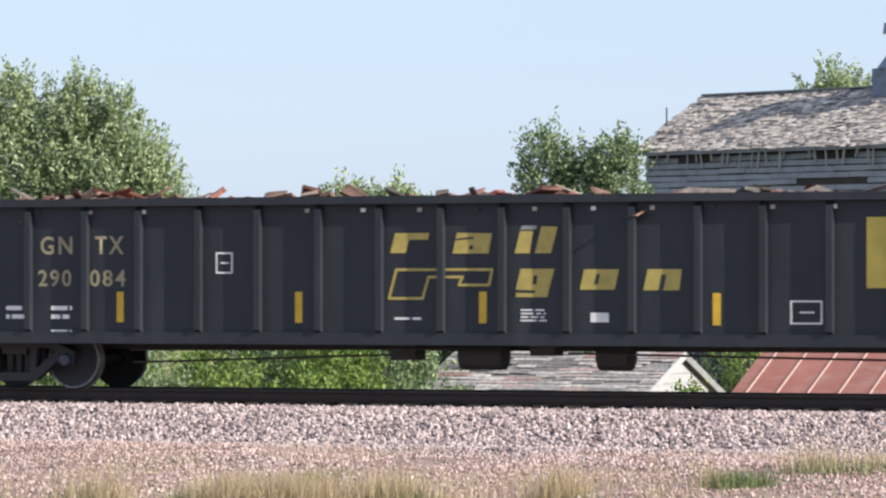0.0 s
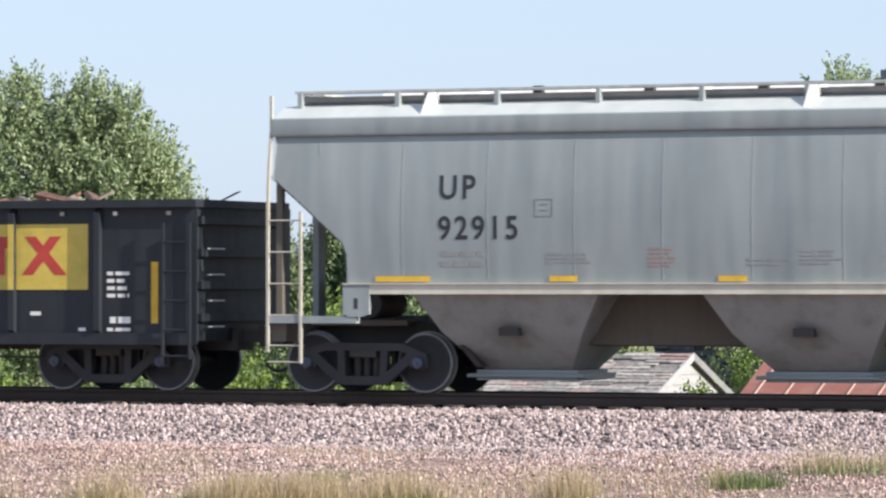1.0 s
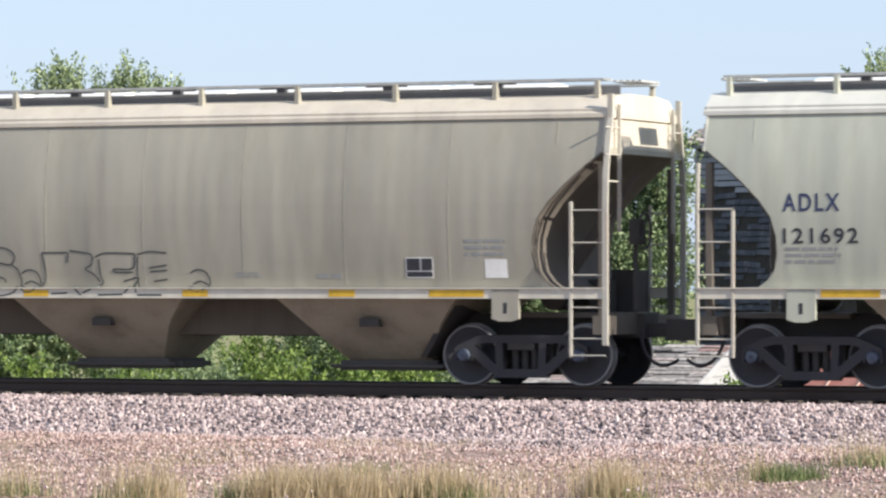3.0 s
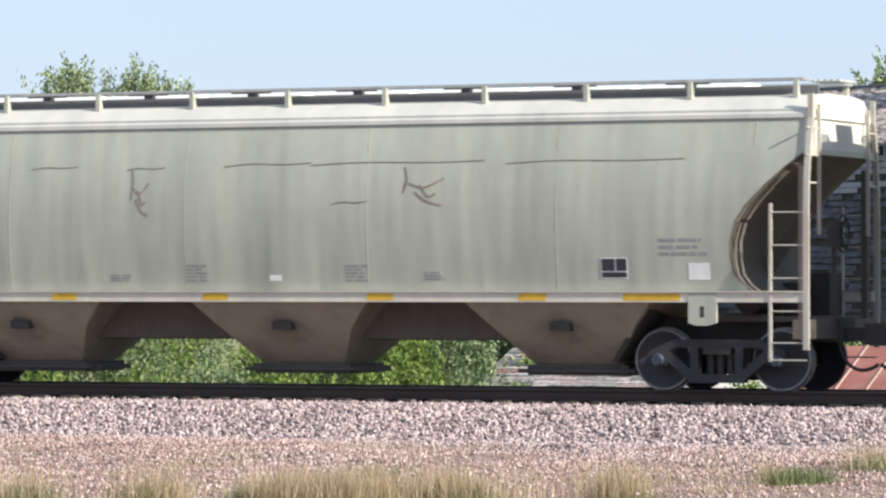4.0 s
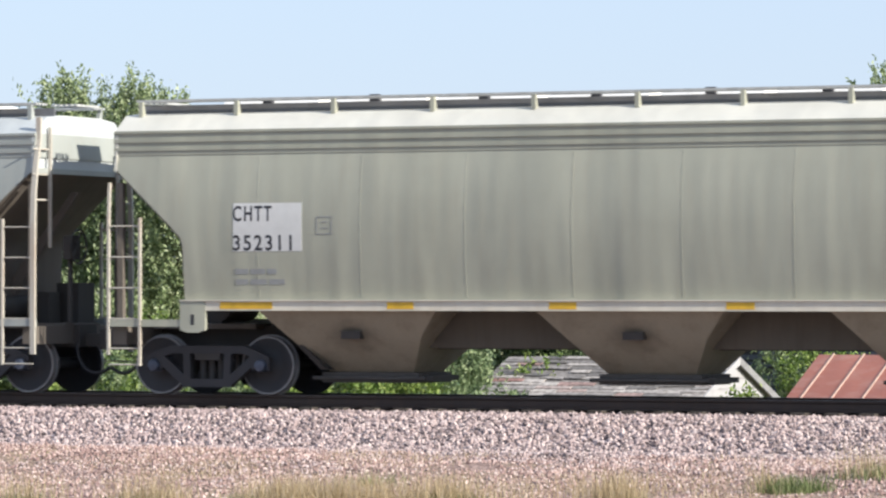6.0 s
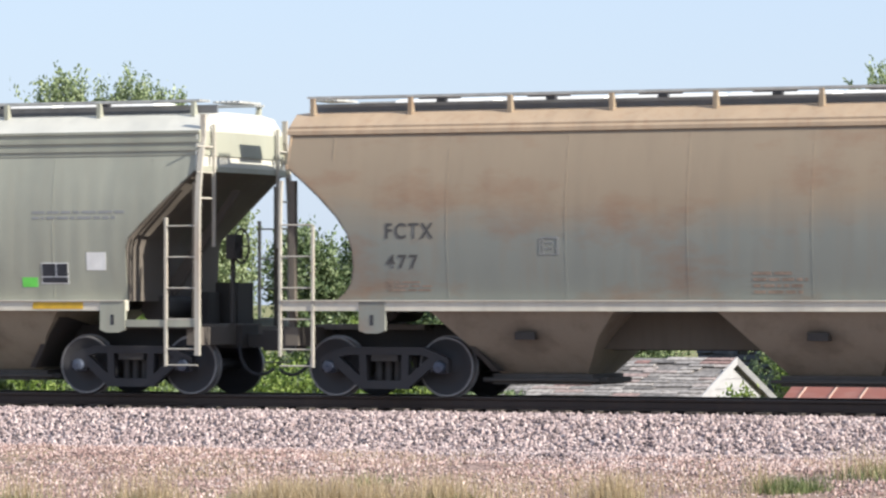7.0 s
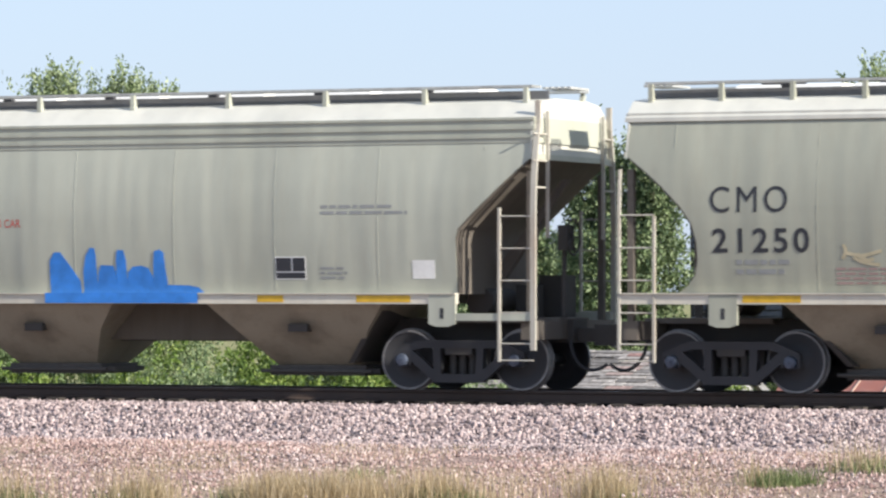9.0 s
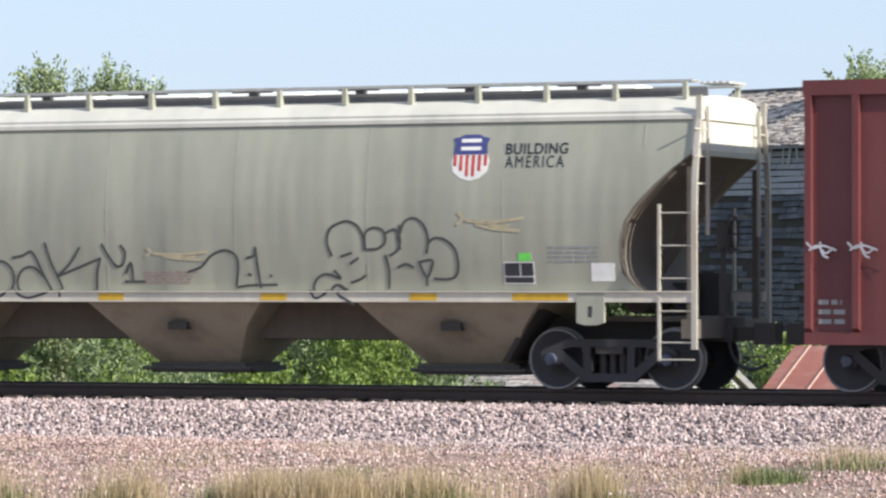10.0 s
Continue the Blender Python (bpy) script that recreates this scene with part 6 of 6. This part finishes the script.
def test_box(car, x0, x1, z0, z1):
    base = patch("test_panel", rect(x0, x1, z0, z1), WHITE, car, label="black and white consolidated stencil panel")
    h, w = z1 - z0, x1 - x0
    patch("test_field", rect(x0 + 0.03 * w, x0 + 0.52 * w, z0 + 0.36 * h, z1 - 0.05 * h), INK, base, -1.6040)
    patch("test_field", rect(x0 + 0.57 * w, x1 - 0.03 * w, z0 + 0.36 * h, z1 - 0.05 * h), INK, base, -1.6040)
    patch("test_field", rect(x0 + 0.03 * w, x1 - 0.03 * w, z0 + 0.05 * h, z0 + 0.3 * h), INK, base, -1.6040)


def shield(car, x0, x1, z0, z1):
    w, h = x1 - x0, z1 - z0
    pts = lambda ps: [(x0 + a * w, z0 + b * h) for a, b in ps]
    base = patch("shield_emblem", pts([(0.5, 0), (0.75, 0.06), (0.95, 0.2), (1, 0.4), (0.94, 0.6), (0.06, 0.6), (0, 0.4), (0.05, 0.2), (0.25, 0.06)]), WHITE, car, label="shield emblem, blue over red and white stripes")
    patch("shield_chief", pts([(0.06, 0.57), (0.94, 0.57), (0.92, 0.8), (0.98, 0.92), (0.8, 0.95), (0.7, 1), (0.3, 1), (0.2, 0.95), (0.02, 0.92), (0.08, 0.8)]), BLUE, base, -1.6040, "blue upper field")
    for i in range(6):
        a = 0.06 + i * 0.16
        d = 0.34 - 0.28 * (1 - abs(i - 2.5) / 2.5)
        patch("shield_stripe", pts([(a, d), (a + 0.08, d - 0.02), (a + 0.08, 0.56), (a, 0.56)]), RED, base, -1.6040, "red stripe")
    for z in (0.83, 0.66):
        patch("shield_band", pts([(0.24, z), (0.76, z), (0.76, z + 0.08), (0.24, z + 0.08)]), WHITE, base, -1.6075, "pale band")


BLUE_BLOCKS = [[(0.41, 1.47), (0.96, 1.47), (0.95, 1.66), (0.83, 1.83), (0.7, 2), (0.61, 2.11), (0.5, 2.11), (0.42, 1.98)], [(1, 1.47), (1.26, 1.47), (1.24, 2.06), (1.22, 2.17), (1.14, 2.18), (1.06, 2.05), (1.01, 1.81)], [(1.24, 1.47), (1.59, 1.47), (1.58, 1.81), (1.54, 1.9), (1.32, 1.91), (1.28, 1.79)], [(1.58, 1.47), (1.78, 1.47), (1.77, 1.98), (1.73, 2.14), (1.62, 2.14), (1.6, 2.04)], [(1.75, 1.47), (2.25, 1.47), (2.23, 1.72), (2.16, 1.86), (2.04, 1.9), (1.88, 1.88), (1.8, 1.79)], [(2.23, 1.47), (2.5, 1.48), (2.46, 1.81), (2.43, 2.1), (2.36, 2.15), (2.27, 2.12), (2.25, 1.97)], [(2.43, 1.48), (3.1, 1.48), (3.02, 1.56), (2.87, 1.59), (2.45, 1.6)]]


def blue_letters(car):
    """Fat sprayed block shapes that run over the sill."""
    for k, poly in enumerate(BLUE_BLOCKS):
        patch("spray_block", poly, SPRAY_BLUE, car, -1.603 - 0.0006 * k, "bright blue spray-painted block")
    patch("spray_block", rect(0.39, 3.07, 1.32, 1.478), SPRAY_BLUE, car, -1.664, "bright blue spray paint over the sill")


words("UP", -5.63, -5.05, 2.92, 3.28, INK, UP_CAR)
words("92915", -5.65, -4.37, 2.31, 2.67, INK, UP_CAR)
box_mark(UP_CAR, -4.08, -3.80, 2.66, 2.91)
bars("stencilling", -5.62, -4.85, 1.91, 2.14, 2, SMALL, UP_CAR, seed=1)
bars("stencilling", -3.92, -3.08, 1.96, 2.11, 3, SMALL, UP_CAR, seed=2)
bars("stencilling", -2.30, -1.87, 1.90, 2.18, 5, FADEDRED, UP_CAR, seed=3)
bars("stencilling", -0.78, -0.09, 1.92, 2.02, 2, SMALL, UP_CAR, seed=4)
bars("stencilling", 0.04, 0.69, 1.93, 2.14, 4, SMALL, UP_CAR, seed=5)
shield(UP_CAR, 4.82, 5.50, 2.59, 3.37)
words("BUILDING", 5.64, 6.67, 3.02, 3.20, INK, UP_CAR)
words("AMERICA", 5.64, 6.63, 2.82, 2.99, INK, UP_CAR)
test_box(UP_CAR, 4.36, 4.75, 1.92, 2.21)
bars("stencilling", 4.93, 5.50, 1.92, 2.18, 4, SMALL, UP_CAR, seed=6)
patch("paper_notice", rect(5.92, 6.27, 1.90, 2.18), WHITE, UP_CAR, label="white paper notice")
patch("sticker", rect(5.66, 5.86, 1.73, 1.87), GREEN_TAG, UP_CAR, label="bright green sticker")
bars("stencilling", 1.87, 2.33, 1.93, 2.19, 5, FADEDRED, UP_CAR, seed=7)
words("ADLX", -7.29, -6.41, 2.54, 2.80, INKBLUE, A1_CAR)
words("121853", -7.27, -6.13, 2.11, 2.36, INK, A1_CAR)
bars("stencilling", -7.25, -6.38, 1.83, 2.06, 3, SMALL, A1_CAR, seed=8)
box_mark(A1_CAR, -5.55, -5.31, 2.33, 2.59)
strokes("spray_lines", OUTLINED + [[(x + 2.98, z) for x, z in ln] for ln in OUTLINED_E], 0.026, SPRAY_BLACK, A1_CAR, label="black outlined spray-paint letters", sill=1.48)
test_box(A1_CAR, 5.33, 5.78, 1.62, 1.93)
patch("paper_notice", rect(6.63, 6.99, 1.62, 1.90), WHITE, A1_CAR, label="white paper notice")
bars("stencilling", 6.31, 7.06, 1.95, 2.20, 3, SMALL, A1_CAR, seed=9)
bars("stencilling", 2.45, 2.90, 1.63, 1.71, 2, SMALL, A1_CAR, seed=10)
bars("stencilling", 3.84, 4.30, 1.62, 1.68, 1, SMALL, A1_CAR, seed=11)
words("ADLX", -7.29, -6.42, 2.58, 2.84, INKBLUE, A2_CAR)
words("121692", -7.29, -6.15, 2.11, 2.34, INK, A2_CAR)
bars("stencilling", -7.26, -6.35, 1.83, 2.06, 3, SMALL, A2_CAR, seed=12)
box_mark(A2_CAR, -5.55, -5.29, 2.33, 2.60)
strokes("spray_lines", [[(0, 0.2), (0.3, 0.8), (0.7, 0.6), (1, 0.9)]], 0.013, SCRAPE, A2_CAR, label="dark scraped crease in the side", **span(-4.28, -3.45, 3.37, 3.42))
strokes("spray_lines", [[(0, 0.2), (0.3, 0.8), (0.7, 0.6), (1, 0.9)]], 0.013, SCRAPE, A2_CAR, label="dark scraped crease in the side", **span(-2.58, -1.92, 3.34, 3.39))
strokes("spray_lines", [[(0, 0.2), (0.3, 0.8), (0.7, 0.6), (1, 0.9)]], 0.013, SCRAPE, A2_CAR, label="dark scraped crease in the side", **span(0.97, 1.56, 2.78, 2.84))
strokes("spray_lines", [[(0, 0.2), (0.3, 0.8), (0.7, 0.6), (1, 0.9)]], 0.013, SCRAPE, A2_CAR, label="dark scraped crease in the side", **span(-0.88, 0.60, 3.37, 3.44))
strokes("spray_lines", [[(0, 0.2), (0.3, 0.8), (0.7, 0.6), (1, 0.9)]], 0.013, SCRAPE, A2_CAR, label="dark scraped crease in the side", **span(0.60, 3.49, 3.38, 3.44))
strokes("spray_lines", [[(0, 0.2), (0.3, 0.8), (0.7, 0.6), (1, 0.9)]], 0.013, SCRAPE, A2_CAR, label="dark scraped crease in the side", **span(3.85, 6.69, 3.37, 3.43))
strokes("spray_lines", SCUFF, 0.022, SCUFFED, A2_CAR, label="rusty scuff on the side", **span(-2.49, -2.16, 2.56, 3.40))
strokes("spray_lines", SCUFF, 0.026, SCUFFED, A2_CAR, label="rusty scuff on the side", **span(2.15, 2.87, 2.70, 3.37))
bars("stencilling", -1.54, -1.16, 1.62, 1.88, 5, SMALL, A2_CAR, seed=13)
patch("notice", rect(-0.11, 0.09, 1.63, 1.72), WHITE, A2_CAR, label="small white notice")
bars("stencilling", 1.17, 1.56, 1.62, 1.87, 5, SMALL, A2_CAR, seed=14)
bars("stencilling", 2.49, 2.84, 1.64, 1.76, 3, SMALL, A2_CAR, seed=15)
bars("stencilling", -2.87, -2.49, 1.63, 1.73, 3, SMALL, A2_CAR, seed=16)
test_box(A2_CAR, 5.37, 5.79, 1.66, 1.97)
patch("paper_notice", rect(6.75, 7.08, 1.64, 1.89), WHITE, A2_CAR, label="white paper notice")
bars("stencilling", 6.30, 7.06, 2.00, 2.25, 3, SMALL, A2_CAR, seed=17)
words("CMO", -6.72, -5.57, 2.87, 3.25, INK, C1_CAR)
words("20204", -6.88, -5.36, 2.25, 2.63, INK, C1_CAR)
box_mark(C1_CAR, -5.07, -4.81, 2.60, 2.85)
bars("stencilling", -6.67, -5.00, 1.71, 1.97, 2, SMALL, C1_CAR, seed=18)
patch("plate", rect(-7.13, -6.88, 1.66, 1.82), SMALL, C1_CAR, label="small brown plate")
bars("stencilling", -1.82, -0.29, 1.74, 1.84, 2, SMALL, C1_CAR, seed=19)
strokes("spray_lines", SCRAWLED, 0.042, SPRAY_BLACK, C1_CAR, label="black scrawled spray tag, illegible", sill=1.48)
shield(C1_CAR, 4.31, 4.96, 2.85, 3.59)
test_box(C1_CAR, 5.22, 5.71, 1.76, 2.09)
strokes("spray_lines", TEAL_TAG, 0.06, SPRAY_TEAL, C1_CAR, label="blue scrawled spray tag, illegible", sill=1.48)
patch("paper_notice", rect(6.78, 7.11, 1.93, 2.20), WHITE, C1_CAR, label="white paper notice")
patch("sticker", rect(7.16, 7.39, 1.60, 1.79), GREEN_TAG, C1_CAR, label="bright green sticker")
patch("number_patch", rect(-6.49, -5.32, 2.22, 2.96), PATCHED, CH_CAR, label="pale repainted patch behind the number")
words("CHTT", -6.49, -5.83, 2.68, 2.92, INK, CH_CAR)
words("352311", -6.49, -5.49, 2.23, 2.47, INK, CH_CAR)
box_mark(CH_CAR, -5.06, -4.81, 2.48, 2.74)
bars("stencilling", -6.47, -5.56, 1.71, 1.95, 2, SMALL, CH_CAR, seed=20)
bars("stencilling", 5.72, 7.43, 2.74, 2.87, 2, SMALL, CH_CAR, seed=21)
test_box(CH_CAR, 5.87, 6.35, 1.73, 2.06)
patch("paper_notice", rect(6.68, 7.02, 1.94, 2.22), WHITE, CH_CAR, label="white paper notice")
patch("sticker", rect(5.52, 5.79, 1.68, 1.83), GREEN_TAG, CH_CAR, label="bright green sticker")
words("FCTX", -6.79, -6.00, 2.40, 2.64, SMALLDARK, FC_CAR)
words("477", -6.79, -6.26, 1.95, 2.16, SMALLDARK, FC_CAR)
bars("stencilling", -6.78, -6.02, 1.61, 1.76, 3, SCUFFED, FC_CAR, seed=22)
box_mark(FC_CAR, -4.21, -3.99, 2.16, 2.41)
test_box(FC_CAR, 4.97, 5.42, 1.57, 1.89)
patch("paper_notice", rect(6.51, 6.85, 1.68, 1.95), WHITE, FC_CAR, label="white paper notice")
box_mark(FC_CAR, -4.26, -3.96, 2.16, 2.40)
bars("stencilling", -0.92, -0.06, 1.57, 1.89, 4, SCUFFED, FC_CAR, seed=23)
words("CITX", -6.50, -5.74, 2.77, 3.01, INK, CI_CAR)
words("700120", -6.47, -5.34, 2.26, 2.50, INK, CI_CAR)
box_mark(CI_CAR, -5.03, -4.78, 2.52, 2.77)
bars("stencilling", -6.47, -5.58, 1.70, 1.93, 2, SMALL, CI_CAR, seed=24)
words("DO NOT HAMMER ON CAR", -1.97, -0.09, 2.50, 2.63, RED, CI_CAR)
bars("stencilling", -1.57, -0.38, 1.69, 1.82, 2, SMALL, CI_CAR, seed=25)
blue_letters(CI_CAR)
test_box(CI_CAR, 4.35, 4.87, 1.68, 2.03)
bars("stencilling", 5.14, 6.60, 2.67, 2.81, 2, SMALL, CI_CAR, seed=26)
patch("paper_notice", rect(6.65, 7.02, 1.69, 1.97), WHITE, CI_CAR, label="white paper notice")
bars("stencilling", 5.11, 5.58, 1.69, 1.87, 3, SMALL, CI_CAR, seed=27)
words("CMO", -7.21, -6.02, 2.65, 3.03, INK, CM_CAR)
words("21250", -7.18, -5.69, 2.06, 2.42, INK, CM_CAR)
bars("stencilling", -6.82, -5.94, 1.75, 1.96, 2, SMALL, CM_CAR, seed=28)
box_mark(CM_CAR, -4.00, -3.76, 2.36, 2.61)
bars("stencilling", -5.29, -3.95, 1.60, 1.84, 4, FADEDRED, CM_CAR, seed=29)
strokes("spray_lines", SCUFF, 0.05, FADEDTAN, CM_CAR, label="faded tan overspray", **span(-5.20, -4.58, 1.85, 2.18))
strokes("spray_lines", HANDWRITTEN, 0.04, SPRAY_BLACK, CM_CAR, label="black handwritten spray lines", sill=1.48)
bars("stencilling", -0.46, 0.60, 1.59, 1.78, 4, FADEDRED, CM_CAR, seed=30)
strokes("spray_lines", SCUFF, 0.04, FADEDTAN, CM_CAR, label="faded tan overspray", **span(-0.46, 0.69, 1.93, 2.14))
strokes("spray_lines", LOOPED, 0.04, SPRAY_BLACK, CM_CAR, label="black looping spray lines, illegible", sill=1.48)
shield(CM_CAR, 4.72, 5.34, 3.12, 3.82)
words("BUILDING", 5.60, 6.60, 3.51, 3.68, INK, CM_CAR)
words("AMERICA", 5.60, 6.55, 3.31, 3.49, INK, CM_CAR)
test_box(CM_CAR, 5.58, 6.07, 1.58, 1.91)
patch("sticker", rect(5.82, 6.02, 1.92, 2.04), GREEN_TAG, CM_CAR, label="bright green sticker")
patch("paper_notice", rect(6.98, 7.35, 1.62, 1.89), WHITE, CM_CAR, label="white paper notice")
bars("stencilling", 6.30, 7.13, 1.90, 2.14, 4, SMALL, CM_CAR, seed=31)
strokes("spray_lines", SCUFF, 0.05, FADEDTAN, CM_CAR, label="faded tan overspray", **span(4.81, 5.96, 2.34, 2.66))

for car, style in ((UP_CAR, "u"), (A1_CAR, "a"), (A2_CAR, "a"), (C1_CAR, "c"), (CH_CAR, "c"), (FC_CAR, "a"), (CI_CAR, "c"), (CM_CAR, "a")):
    lay_on_side(car, style)

shed("shed", -8.7, -3.77, 19.2, 0.31, 1.1, 3.05, ROOFBOARD, "low shed with weathered board roof and white gable", courses=18)
shed("tin_shed", -1.02, 6.7, 16.05, 0.44, 1.45, 3.5, TIN, "low shed with rusted red standing-seam tin roof", seams=13)
barn()
build_plants()


# ------------------------------------------------------------------ what moves
# seconds and metres that the train has gone
GONE = [(0.0, 0.0), (0.5, 7.747), (1.0, 15.52), (1.5, 23.30), (1.6, 24.86), (1.7, 26.3), (1.8, 27.45), (1.9, 29.0), (2.0, 30.565), (2.5, 38.36), (2.7, 41.48), (3.8, 58.69), (4.0, 61.83), (4.5, 69.65), (5.0, 77.49),
        (5.5, 85.33), (5.7, 88.50), (6.8, 105.79), (7.0, 108.93), (7.5, 116.78), (8.0, 124.64), (8.5, 132.55), (9.0, 140.43), (9.5, 148.37), (10.0, 156.30)]


def gone(t):
    for (a, p), (b, q) in zip(GONE, GONE[1:]):
        if a <= t <= b:
            return p + (q - p) * (t - a) / (b - a)
    return GONE[-1][1]


def motions():
    for car, x in CARS:
        walk(car, [(t, pose(x - d, 0, 0)) for t, d in GONE])
    turns = [(i / 30, Matrix.Translation((0, 0, R_WHEEL)) @ Matrix.Rotation(-gone(i / 30) / R_WHEEL, 4, "Y")) for i in range(301)]
    for w in WHEELSETS:
        at = Matrix.Translation((w.location.x, 0, 0))
        walk(w, [(t, at @ m) for t, m in turns])


motions()
